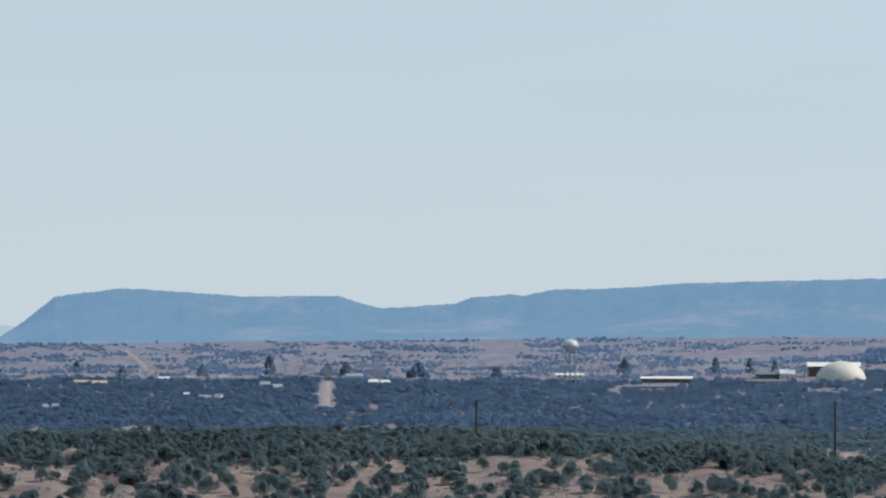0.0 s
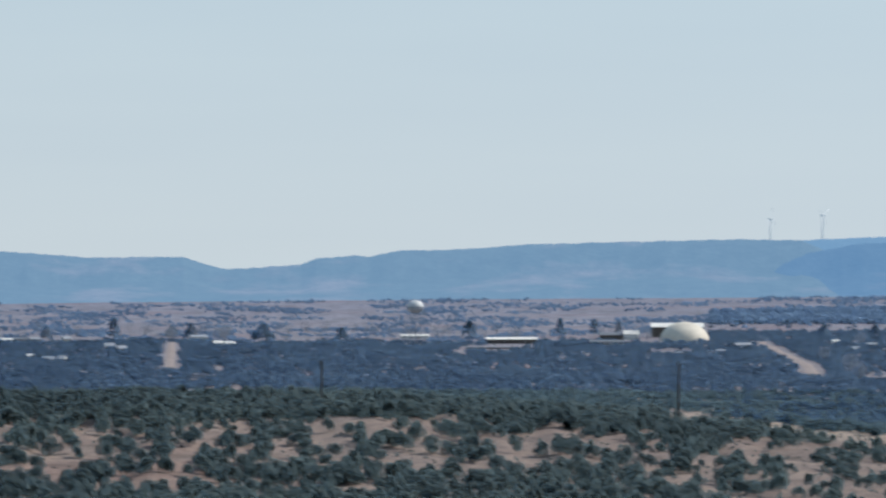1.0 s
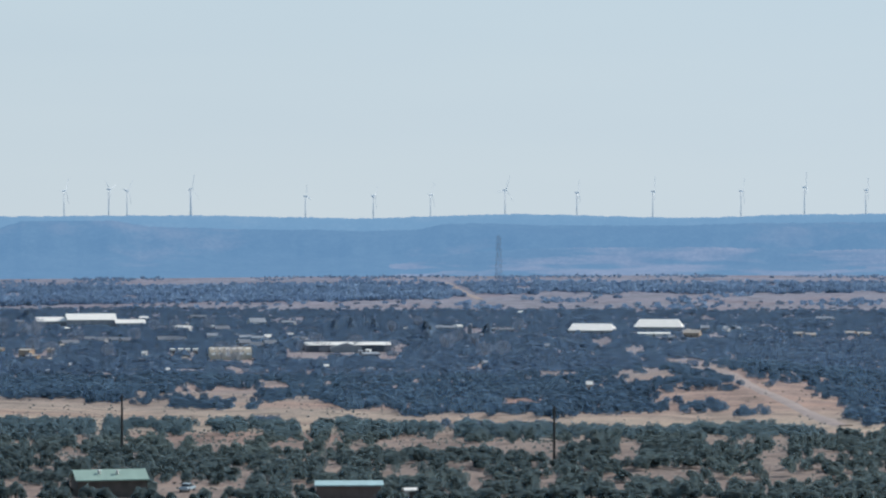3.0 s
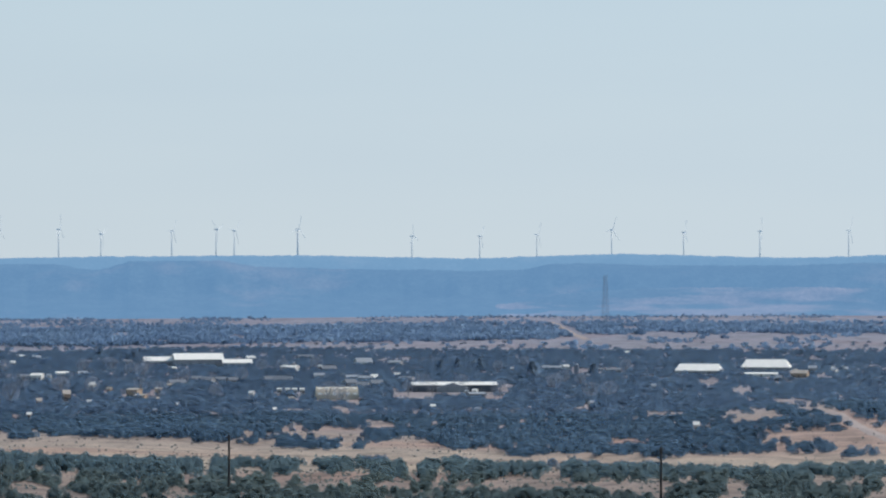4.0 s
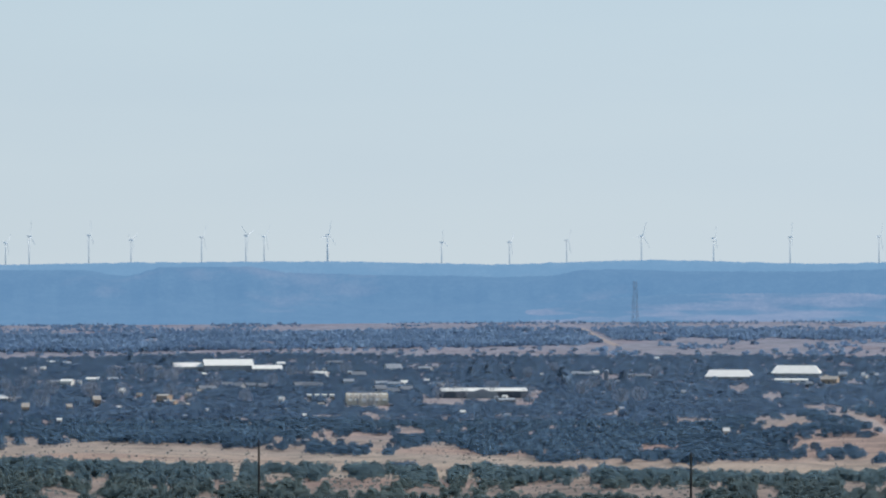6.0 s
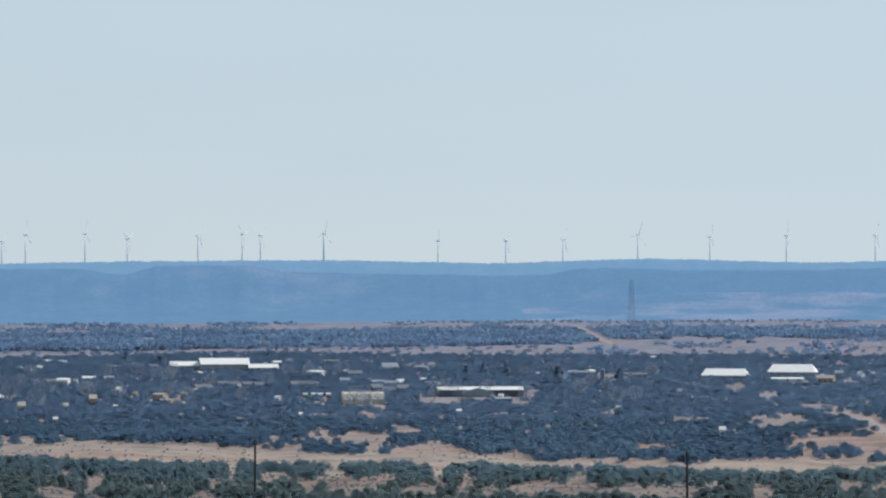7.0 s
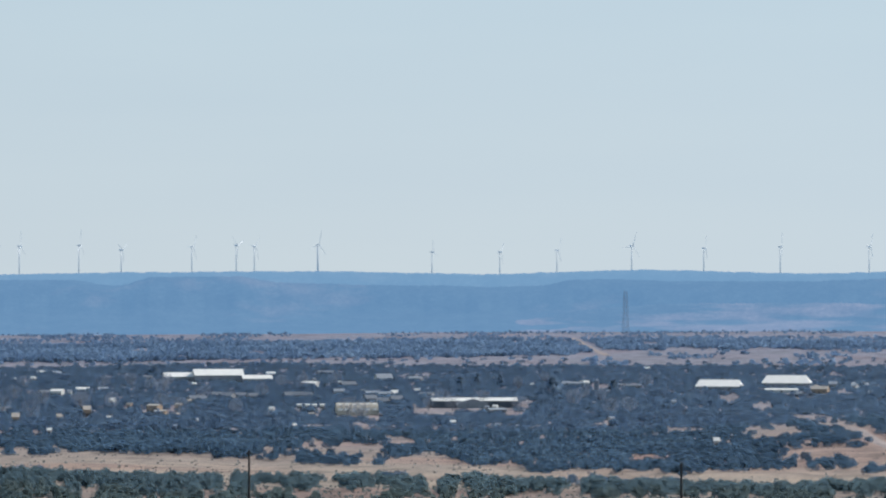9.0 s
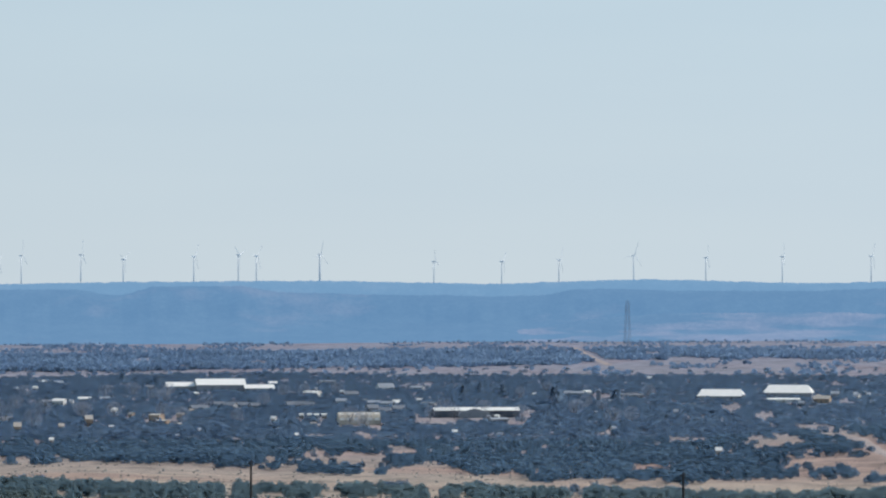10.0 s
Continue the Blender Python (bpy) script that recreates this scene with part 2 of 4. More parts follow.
def land(b, d):
    """Height of the ground at bearing b (mil) and distance d (m)."""
    x, y = d * np.sin(b / MIL), d * np.cos(b / MIL)
    z = EYE - np.interp(d, FAR, DROP)
    z = z - np.interp(b, [-2700, -2169, -1121, -784, -300, 0], [20, 14, 6, 3, 2, 0]) * step(2600, 3900, d) * d / MIL
    z = z + step(0, 900, b) * step(2600, 3600, d) * d * 2 / MIL
    crest = np.interp(b, [-2700, -1800, -1215, -640, -450], [12.2, 12.0, 7.2, 0.5, 0])
    gully = np.abs(value_noise(b / 62 + d / 260, d / 400, 61) - 0.5) * 2
    z = z + crest * (0.96 + 0.08 * gully) * step(600, 850, d) * (1 - step(870, 1250, d))
    z = z + np.minimum(crest, 6) * ((gully - 0.5) * 0.15 + (fbm(x / 14, y / 14, 71) - 0.5) * 0.35) * step(600, 700, d) * (1 - step(830, 900, d))
    z = z + 13 * np.exp(-((b - 745) / 260.0) ** 2) * step(1080, 1480, d) * (1 - step(1500, 1900, d))
    z = z - 2.6 * step(-650, 150, b) * step(800, 950, d) * (1 - step(1500, 1900, d))
    z = z + (fbm(x / 70, y / 70, 3) - 0.5) * 5 * step(480, 640, d) * (1 - step(1500, 2200, d))
    z = z + (fbm(x / 300, y / 300, 9) - 0.5) * 4 * step(1300, 2000, d)
    return z


def place(b, d, up=0.0):
    b, d = float(b), float(d)
    return Vector((d * math.sin(b / MIL), d * math.cos(b / MIL), float(land(b, d)) + up))


def at_dip(b, dip, lo=1350, hi=4200):
    """Distance at which the ground at bearing b lies that far below eye level."""
    d = np.arange(lo, hi, 4.0)
    seen = (EYE - land(np.full_like(d, b), d)) * MIL / d
    return float(d[np.argmax(seen <= dip)]) if (seen <= dip).any() else hi


def quick_mesh(name, verts, tris, smooth=False):
    me = bpy.data.meshes.new(name)
    me.vertices.add(len(verts))
    me.vertices.foreach_set("co", np.asarray(verts, dtype=np.float32).ravel())
    me.loops.add(len(tris) * 3)
    me.loops.foreach_set("vertex_index", np.asarray(tris, dtype=np.int32).ravel())
    me.polygons.add(len(tris))
    me.polygons.foreach_set("loop_start", np.arange(0, len(tris) * 3, 3, dtype=np.int32))
    me.polygons.foreach_set("use_smooth", np.full(len(tris), smooth))
    me.update(calc_edges=True)
    return me


def grid_tris(rows, cols, wrap=False):
    r, c = np.meshgrid(np.arange(rows - 1), np.arange(cols if wrap else cols - 1), indexing="ij")
    c1 = (c + 1) % cols
    a, b, e, f = r * cols + c, r * cols + c1, (r + 1) * cols + c, (r + 1) * cols + c1
    return np.concatenate([np.stack([a, b, f], -1).reshape(-1, 3), np.stack([a, f, e], -1).reshape(-1, 3)])


# Ground: one round sheet about the lookout, finest where it is seen.
bear = np.concatenate([np.linspace(-math.pi, -0.62, 40, endpoint=False), np.linspace(-0.62, 0.40, 560, endpoint=False), np.linspace(0.40, math.pi, 44, endpoint=False)]) * MIL
ring = np.concatenate([[0.5, 3, 8, 14, 20, 32, 45, 60, 85, 110, 150, 200, 250, 300, 360, 420, 480, 540], np.geomspace(590, 1000, 90, endpoint=False), np.geomspace(1000, 1500, 45), np.geomspace(1512, 4990, 70)])
RR, BB = np.meshgrid(ring, bear, indexing="ij")
ZZ = land(BB, RR)
verts = np.stack([RR * np.sin(BB / MIL), RR * np.cos(BB / MIL), ZZ], -1).reshape(-1, 3)
tris = grid_tris(len(ring), len(bear), True)
verts = np.concatenate([verts, [[0, 0, EYE - 1.65]]])
hub = len(verts) - 1
k = np.arange(len(bear))
tris = np.concatenate([tris, np.stack([k, np.full(len(k), hub), (k + 1) % len(k)], -1)])[:, ::-1]
ground = new("ground", quick_mesh("ground", verts, tris, True))
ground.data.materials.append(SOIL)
tagged(ground, "dry pinkish tan soil and winter grass of a wide valley", "ground", kind="structure")


# ---- the mesas ----
def mesa(name, crest_b, crest_dip, foot_d, top_d, mat, label, rough, seed):
    """A long flat-topped ridge: talus, a cliff band under the rim, and a plateau that runs back."""
    b = np.linspace(crest_b[0], crest_b[-1], 850)
    top = np.interp(b, crest_b, crest_dip)
    ragged = (fbm(b / 18, b * 0, seed, 3) - 0.5) * 2.0 + (value_noise(b / 3.5, b * 0, seed + 2) - 0.5) * 1.6
    levels = np.concatenate([np.linspace(0, 1, 22), [1.05, 1.2]])
    gully = fbm(b / 95, b * 0 + 3, seed + 5, 4) - 0.5
    out = []
    for s in levels:
        t = min(s, 1.0)
        d = foot_d + (top_d - foot_d) * (0.8 * t + 0.2 * t ** 3) + gully * rough * math.sin(math.pi * t) * 1.6 + fbm(b / 40, b * 0 + s * 5, seed + 8, 2) * rough * 0.2 * (t < 1) * (t > 0)
        rise = 0.62 * t ** 1.25 + 0.38 * float(step(0.72, 0.95, t))
        z0 = land(b, d) - 5
        z1 = EYE - (top + ragged * float(step(0.86, 1.0, t))) * top_d / MIL
        z = z0 + (z1 - z0) * rise
        if s > 1:
            d = np.full_like(b, top_d + (s - 1) * 600)
            z = z1 - (s - 1) * 30
        out.append(np.stack([d * np.sin(b / MIL), d * np.cos(b / MIL), z], -1))
    v = np.concatenate(out)
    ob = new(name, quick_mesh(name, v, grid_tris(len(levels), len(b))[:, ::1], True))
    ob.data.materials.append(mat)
    return tagged(ob, label, "mesa", kind="structure")


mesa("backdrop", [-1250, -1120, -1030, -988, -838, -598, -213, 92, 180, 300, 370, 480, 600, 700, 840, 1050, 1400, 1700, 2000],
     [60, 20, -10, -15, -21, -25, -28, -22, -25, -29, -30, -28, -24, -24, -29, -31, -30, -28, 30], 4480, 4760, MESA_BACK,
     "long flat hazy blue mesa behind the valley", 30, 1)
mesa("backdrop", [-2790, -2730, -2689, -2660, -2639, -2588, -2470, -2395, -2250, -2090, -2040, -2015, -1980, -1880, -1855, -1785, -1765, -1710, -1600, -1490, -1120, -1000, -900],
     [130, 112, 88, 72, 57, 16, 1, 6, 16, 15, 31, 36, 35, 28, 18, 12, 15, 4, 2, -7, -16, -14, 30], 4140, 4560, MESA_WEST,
     "wooded haze-blue mesa with a saddle and sloping end", 40, 2)
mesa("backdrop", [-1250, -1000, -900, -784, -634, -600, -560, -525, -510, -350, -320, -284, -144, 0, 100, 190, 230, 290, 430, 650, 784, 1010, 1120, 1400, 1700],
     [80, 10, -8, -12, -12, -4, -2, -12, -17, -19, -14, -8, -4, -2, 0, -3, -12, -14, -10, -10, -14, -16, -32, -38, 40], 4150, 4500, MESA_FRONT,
     "wooded haze-blue foothill mesas below the long rim", 45, 3)
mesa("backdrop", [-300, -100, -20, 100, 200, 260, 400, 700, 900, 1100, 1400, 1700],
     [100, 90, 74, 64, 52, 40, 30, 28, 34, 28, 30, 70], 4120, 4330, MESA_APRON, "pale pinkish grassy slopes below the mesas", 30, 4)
mesa("backdrop", [-3300, -3150, -2900, -2700, -2560, -2480], [120, 62, 60, 64, 78, 130], 4500, 4760, MESA_PALE, "haze-pale distant ridge beyond the western mesa", 20, 6)


# ---- parts ----
def part(name, bm, mat, parent=None, label="", smooth=False):
    me = bpy.data.meshes.new(name)
    bm.to_mesh(me)
    bm.free()
    if smooth:
        me.polygons.foreach_set("use_smooth", [True] * len(me.polygons))
    me.materials.append(mat)
    ob = new(name, me)
    ob.parent = parent
    return tagged(ob, label) if label else ob


def thing(name, m, label, category, group=""):
    ob = new(name)
    ob.matrix_basis = m
    return tagged(ob, label, category, group)


def box(bm, x0, x1, y0, y1, z0, z1):
    vs = [bm.verts.new((x, y, z)) for z in (z0, z1) for y in (y0, y1) for x in (x0, x1)]
    for q in ((0, 2, 3, 1), (4, 5, 7, 6), (0, 1, 5, 4), (2, 6, 7, 3), (0, 4, 6, 2), (1, 3, 7, 5)):
        bm.faces.new([vs[i] for i in q])


def boxed(*size):
    bm = bmesh.new()
    box(bm, *size)
    return bm


def rod(bm, p, q, r0, r1, sides=8):
    p, q = Vector(p), Vector(q)
    way = q - p
    m = Matrix.Translation((p + q) / 2) @ way.to_track_quat("Z", "Y").to_matrix().to_4x4()
    bmesh.ops.create_cone(bm, cap_ends=True, segments=sides, radius1=r0, radius2=r1, depth=way.length, matrix=m)


def rods(*lines, sides=8):
    bm = bmesh.new()
    for p, q, r0, r1 in lines:
        rod(bm, p, q, r0, r1, sides)
    return bm


# ---- trees ----
ICO = (1 + 5 ** 0.5) / 2
ICO_V = np.array([(-1, ICO, 0), (1, ICO, 0), (-1, -ICO, 0), (1, -ICO, 0), (0, -1, ICO), (0, 1, ICO), (0, -1, -ICO), (0, 1, -ICO), (ICO, 0, -1), (ICO, 0, 1), (-ICO, 0, -1), (-ICO, 0, 1)]) / math.sqrt(1 + ICO * ICO)
ICO_F = np.array([(0, 11, 5), (0, 5, 1), (0, 1, 7), (0, 7, 10), (0, 10, 11), (1, 5, 9), (5, 11, 4), (11, 10, 2), (10, 7, 6), (7, 1, 8), (3, 9, 4), (3, 4, 2), (3, 2, 6), (3, 6, 8), (3, 8, 9), (4, 9, 5), (2, 4, 11), (6, 2, 10), (8, 6, 7), (9, 8, 1)])
ICO_TOP = ICO_F[ICO_V[ICO_F][:, :, 2].mean(axis=1) > -0.62]  # without the faces that look at the ground
rng = np.random.default_rng(7)


def lobed(lobes, leaves, leaf, swell=0.27, spread=0.25):
    """A juniper crown about 1 m wide: rounded lobes that run together, with loose sprays standing off their skin."""
    vs, fs, base, middles = [], [], 0, []
    for i in range(lobes):
        a, h = rng.uniform(0, 6.28) if lobes < 3 else 6.28 * (i + rng.uniform(-0.3, 0.3)) / lobes * 2.4, rng.uniform(0, 1)
        r = spread * (1.05 - 0.75 * h) * rng.uniform(0.6, 1.1) if lobes > 1 else 0.0
        size = swell * (1.12 - 0.35 * h) * rng.uniform(0.85, 1.15)
        c = np.array([math.cos(a) * r, math.sin(a) * r, 0.26 + 0.40 * h])
        v = ICO_V * size * rng.uniform(0.74, 1.26, (12, 1)) + c
        v[:, 2] = np.maximum(v[:, 2], 0.03)
        vs.append(v)
        fs.append(ICO_TOP + base)
        base += 12
        middles.append((c, size))
    for i in range(leaves):
        c, size = middles[rng.integers(0, lobes)]
        way = rng.normal(0, 1, 3)
        way /= np.linalg.norm(way)
        v = c + way * size * rng.uniform(0.85, 1.2) + rng.normal(0, 1, (3, 3)) * leaf
        v[:, 2] = np.maximum(v[:, 2], 0.03)
        vs.append(v)
        fs.append(np.array([(0, 1, 2)]) + base)
        base += 3
    return np.concatenate(vs), np.concatenate(fs)


def leafy(count, size):
    """A crown of loose twigs about 1 m wide, thickest near its skin, with gaps and a ragged outline."""
    way = rng.normal(0, 1, (count, 3))
    way /= np.linalg.norm(way, axis=1)[:, None]
    lumps = rng.normal(0, 1, (5, 3))
    lumps /= np.linalg.norm(lumps, axis=1)[:, None]
    reach = 0.82 + 0.30 * np.max(way @ lumps.T, axis=1) ** 3
    r = reach * rng.uniform(0.45, 1.0, count) ** 0.5
    c = way * r[:, None] * np.array([0.48, 0.48, 0.46]) + np.array([0, 0, 0.42])
    c[:, 2] = np.abs(c[:, 2])
    v = c[:, None, :] + rng.normal(0, 1, (count, 3, 3)) * size * rng.uniform(0.35, 0.75, (count, 1, 1))
    return v.reshape(-1, 3), np.arange(count * 3).reshape(-1, 3)


def scatter(name, b, d, size, shapes, mat, label, category, squash=(0.65, 1.15), sink=0.05):
    """Many trees that nobody could count, as one mesh."""
    z = land(b, d)
    x, y = d * np.sin(b / MIL), d * np.cos(b / MIL)
    which = rng.integers(0, len(shapes), len(b))
    vs, fs, base = [], [], 0
    for k, (sv, sf) in enumerate(shapes):
        i = np.nonzero(which == k)[0]
        if not len(i):
            continue
        turn, high = rng.uniform(0, 6.28, len(i)), rng.uniform(*squash, len(i))
        c, s = np.cos(turn)[:, None], np.sin(turn)[:, None]
        w = size[i][:, None]
        px = (sv[None, :, 0] * c - sv[None, :, 1] * s) * w + x[i][:, None]
        py = (sv[None, :, 0] * s + sv[None, :, 1] * c) * w + y[i][:, None]
        pz = (sv[None, :, 2] * high[:, None] - sink) * w + z[i][:, None]
        vs.append(np.stack([px, py, pz], -1).reshape(-1, 3))
        fs.append((sf[None] + (np.arange(len(i)) * len(sv))[:, None, None] + base).reshape(-1, 3))
        base += len(i) * len(sv)
    ob = new(name, quick_mesh(name, np.concatenate(vs), np.concatenate(fs), True))
    ob.data.materials.append(mat)
    return tagged(ob, label, category, kind="stuff")


def strewn(count, b0, b1, d0, d1):
    """Even spread over a slice of the valley."""
    return rng.uniform(b0, b1, count), np.sqrt(rng.uniform(d0 * d0, d1 * d1, count))


def dip_of(b, d):
    """How far the ground at bearing b and distance d lies below eye level."""
    return (EYE - land(b, d)) * MIL / d


# Open ground among the junipers: bearing, dip, half width, half depth as they lie in the view from the lookout.
TOWN_YARDS = [(-744, 235, 9, 7), (-619, 226, 6, 9), (-669, 232, 5, 4), (-494, 220, 40, 8), (-464, 214, 9, 7), (-868, 223, 30, 6), (-988, 210, 26, 10), (-299, 224, 5, 8), (-215, 222, 7, 10),
              (-129, 242, 22, 9), (-128, 230, 34, 5), (-24, 220, 26, 6), (18, 222, 14, 6), (136, 222, 24, 7), (156, 210, 15, 10), (91, 246, 7, 6), (-40, 158, 34, 5), (-160, 172, 20, 3), (-225, 168, 20, 3)]
EAST_YARDS = [(296, 240, 9, 4), (276, 215, 4, 5), (516, 196, 26, 6), (566, 210, 26, 7), (440, 252, 42, 5), (366, 302, 36, 6), (491, 282, 6, 3), (671, 184, 16, 6), (316, 176, 60, 4), (712, 184, 10, 4), (170, 308, 5, 5), (231, 308, 4, 4)]
WEST_YARDS = [(-2064, 227, 17, 9), (-1999, 246, 16, 6), (-2449, 251, 52, 7), (-2360, 254, 14, 6), (-2620, 251, 28, 5), (-1540, 176, 75, 4), (-1600, 184, 20, 4), (-1420, 195, 8, 4), (-1230, 180, 60, 3), (-2028, 212, 10, 5), (-2040, 247, 10, 3), (-2425, 146, 20, 8)]
GLADES = [(-144, 288, 66, 12), (-219, 283, 28, 10), (-294, 285, 16, 4), (-262, 288, 28, 2), (-64, 272, 30, 7), (-124, 308, 17, 14), (-19, 303, 32, 11), (-774, 286, 14, 5), (-730, 286, 26, 4), (-664, 288, 16, 4)]
HILL_BARE = [(584, 252, 66, 14), (700, 288, 105, 9), (790, 292, 62, 28), (869, 311, 95, 26), (735, 305, 20, 32), (655, 230, 40, 7), (745, 228, 14, 6), (690, 236, 45, 8), (850, 278, 36, 12), (640, 310, 12, 12)]
NEAR_BARE = [(-669, 349, 11, 5), (-639, 348, 8, 3), (-612, 358, 11, 9), (-694, 380, 32, 6), (-658, 391, 13, 13), (-622, 383, 9, 8), (-606, 398, 24, 5), (-424, 393, 18, 9), (-374, 345, 7, 16), (-312, 355, 9, 9),
             (-282, 352, 17, 5), (-240, 368, 16, 6), (-194, 353, 22, 15), (-164, 373, 45, 10), (-104, 358, 28, 11), (-24, 376, 32, 7), (-9, 350, 10, 14), (41, 360, 12, 9), (81, 381, 11, 10), (131, 380, 14, 11)]
NEAR_GRASS = [(180, 376, 55, 12), (250, 377, 45, 12), (241, 354, 13, 8), (330, 381, 26, 10), (400, 382, 62, 11), (476, 373, 17, 5), (561, 380, 17, 13), (706, 366, 9, 9), (766, 371, 17, 8), (830, 373, 14, 13), (819, 393, 26, 9),
              (919, 394, 38, 7), (619, 431, 55, 7), (819, 421, 20, 8), (889, 426, 11, 6), (949, 428, 14, 6), (719, 369, 16, 6), (559, 388, 16, 14), (830, 440, 12, 10)]
CABIN_YARD = [(-431, 401, 17, 9), (-470, 421, 28, 4), (-501, 452, 36, 8), (-221, 451, 70, 8), (-151, 454, 36, 6), (179, 418, 34, 6), (39, 418, 18, 8), (24, 405, 14, 8), (139, 431, 20, 8), (269, 421, 17, 8), (299, 440, 30, 7), (-120, 426, 16, 6), (420, 440, 26, 6), (-330, 458, 40, 6)]
WEST_BARE = [(-1158, 403, 16, 20), (-1078, 365, 36, 10), (-990, 350, 32, 9), (-985, 398, 36, 8), (-868, 385, 54, 11), (-748, 410, 30, 7), (-698, 375, 20, 4), (-1000, 380, 10, 8), (-1085, 440, 120, 8), (-900, 430, 40, 7)]
HILL_SOIL = [(-1815, 343, 35, 20), (-1705, 368, 60, 13), (-1625, 388, 65, 13), (-1625, 303, 32, 8), (-1485, 338, 34, 13), (-1455, 378, 70, 15), (-1425, 328, 60, 6), (-1325, 353, 35, 15), (-1915, 353, 26, 23), (-2165, 353, 18, 22),
             (-2255, 318, 26, 13), (-2345, 368, 24, 16), (-2045, 333, 22, 8), (-2300, 388, 28, 7), (-1105, 348, 50, 8), (-1205, 303, 50, 6), (-1035, 368, 40, 8), (-1785, 423, 55, 4), (-1600, 426, 28, 6), (-1560, 345, 20, 10)]
HILL_WEST = [(-2420, 330, 22, 14), (-2500, 345, 40, 12), (-2600, 350, 36, 16), (-2660, 330, 24, 10), (-2560, 318, 14, 6), (-2250, 345, 20, 16), (-2320, 335, 16, 10), (-2090, 360, 20, 12), (-1980, 322, 16, 8), (-2470, 368, 24, 10), (-2680, 372, 26, 10)]
ROUNDS = [TOWN_YARDS, EAST_YARDS, WEST_YARDS, GLADES, HILL_BARE, NEAR_BARE, NEAR_GRASS, CABIN_YARD, WEST_BARE, HILL_SOIL, HILL_WEST]
# Clumps that stand inside the open ground
ISLANDS = [(-704, 298, 58, 13), (-660, 301, 14, 10), (-776, 305, 12, 7), (684, 250, 34, 12), (700, 262, 26, 9), (706, 312, 34, 12), (760, 318, 24, 10), (766, 322, 22, 8), (650, 320, 30, 7), (-14, 300, 9, 5), (410, 322, 16, 10), (328, 336, 12, 9), (914, 326, 9, 6)]
# Far and near edge of the dry field, by bearing
FIELD_B = [-870, -798, -764, -634, -484, -384, -184, -104, -84, -44, -9, 16, 66, 96, 141, 156, 186, 216, 296, 310, 326, 386, 416, 466, 474, 586, 656, 784, 929, 1040]
FIELD_FAR = [330, 303, 293, 290, 295, 303, 315, 318, 305, 298, 290, 305, 318, 313, 310, 325, 332, 324, 320, 334, 325, 322, 332, 335, 325, 322, 320, 323, 340, 350]
FIELD_NEAR = [331, 324, 320, 325, 333, 333, 333, 331, 332, 335, 338, 336, 333, 337, 340, 342, 345, 339, 337, 340, 342, 342, 343, 345, 345, 350, 345, 337, 355, 352]


def round_open(b, dip, rows):
    k = np.zeros_like(b)
    grow = 1.25 if rows in (NEAR_BARE, NEAR_GRASS) else 1.0  # near gaps enlarged to show in the camera's view
    for b0, p0, wb, wp in rows:
        k = np.maximum(k, 1.12 - np.sqrt(((b - b0) / wb) ** 2 + ((dip - p0) / wp) ** 2) / grow)
    return k


def open_ground(b, dip):
    """1 where the soil lies open to the lookout at that bearing and dip, 0 under trees."""
    n = fbm(b / 16, dip / 7, 21, 3) - 0.5
    k = np.zeros_like(b)
    for rows in ROUNDS:
        k = np.maximum(k, round_open(b, dip, rows) + n * 1.1)
    far, near = np.interp(b, FIELD_B, FIELD_FAR), np.interp(b, FIELD_B, FIELD_NEAR)
    k = np.maximum(k, np.minimum(dip - far + n * 7, near - dip + n * 5) / 3 * (b > -860))
    # berm road down the shoulder of the western hill
    k = np.maximum(k, (4.5 - np.abs(dip - 294 - (b + 1198) * 0.128)) / 3 * (b > -1230) * (b < -828))
    # pale strip across the plain
    top = np.interp(b, [-1180, -784, -584, -434, -284, 16, 216, 300, 784], [133, 132, 132, 129, 127, 124, 121, 116, 113])
    low = np.interp(b, [-1180, -784, -584, -434, -284, 16, 216, 784], [145, 142, 138.5, 135.5, 135.5, 138, 138, 138])
    k = np.maximum(k, np.minimum(dip - top + n * 5, low - dip + n * 3) / 2 * (b > -1165))
    # specks of soil between the crowns
    k = np.maximum(k, (value_noise(b / 7, dip / 4, 57) - 0.985 + 0.08 * step(200, 260, dip) * step(-900, -600, b) * (1 - step(0, 300, b))) * 16 * (dip > 146) * (dip < 282) * (b < 60) * (b > -900))
    k = k - np.clip(round_open(b, dip, ISLANDS) + n * 0.6, 0, 1) * 2
    return np.clip(k * 2, 0, 1)


def shows_through(b, d, tall, wide):
    """How much open ground a tree of that height and width would hide."""
    dip, up, side = dip_of(b, d), tall * MIL / d, wide * MIL / d
    k = np.zeros_like(b)
    for s in (-0.22, 0.22):
        for u in (0.08, 0.36, 0.66):
            k = np.maximum(k, open_ground(b + s * side, dip - u * up))
    return k


# Dirt roads: half width in metres, then bearing and dip along the way
ROADS = [(4.6, [(-2113, 214), (-2112, 190), (-2110, 166)]), (6.0, [(-975, 224), (-990, 205), (-1030, 186), (-1072, 165)]),
         (3.5, [(-2425, 150), (-2432, 138), (-2464, 112)]), (6.0, [(300, 122), (268, 108), (236, 91)]), (5.0, [(700, 156), (640, 148), (520, 140)])]
ROADS = [(w, [(b0, at_dip(b0, dip)) for b0, dip in way]) for w, way in ROADS]
ROADS.append((4.5, [(940, 1040), (905, 1100), (854, 1190), (790, 1300), (735, 1400), (685, 1490)]))


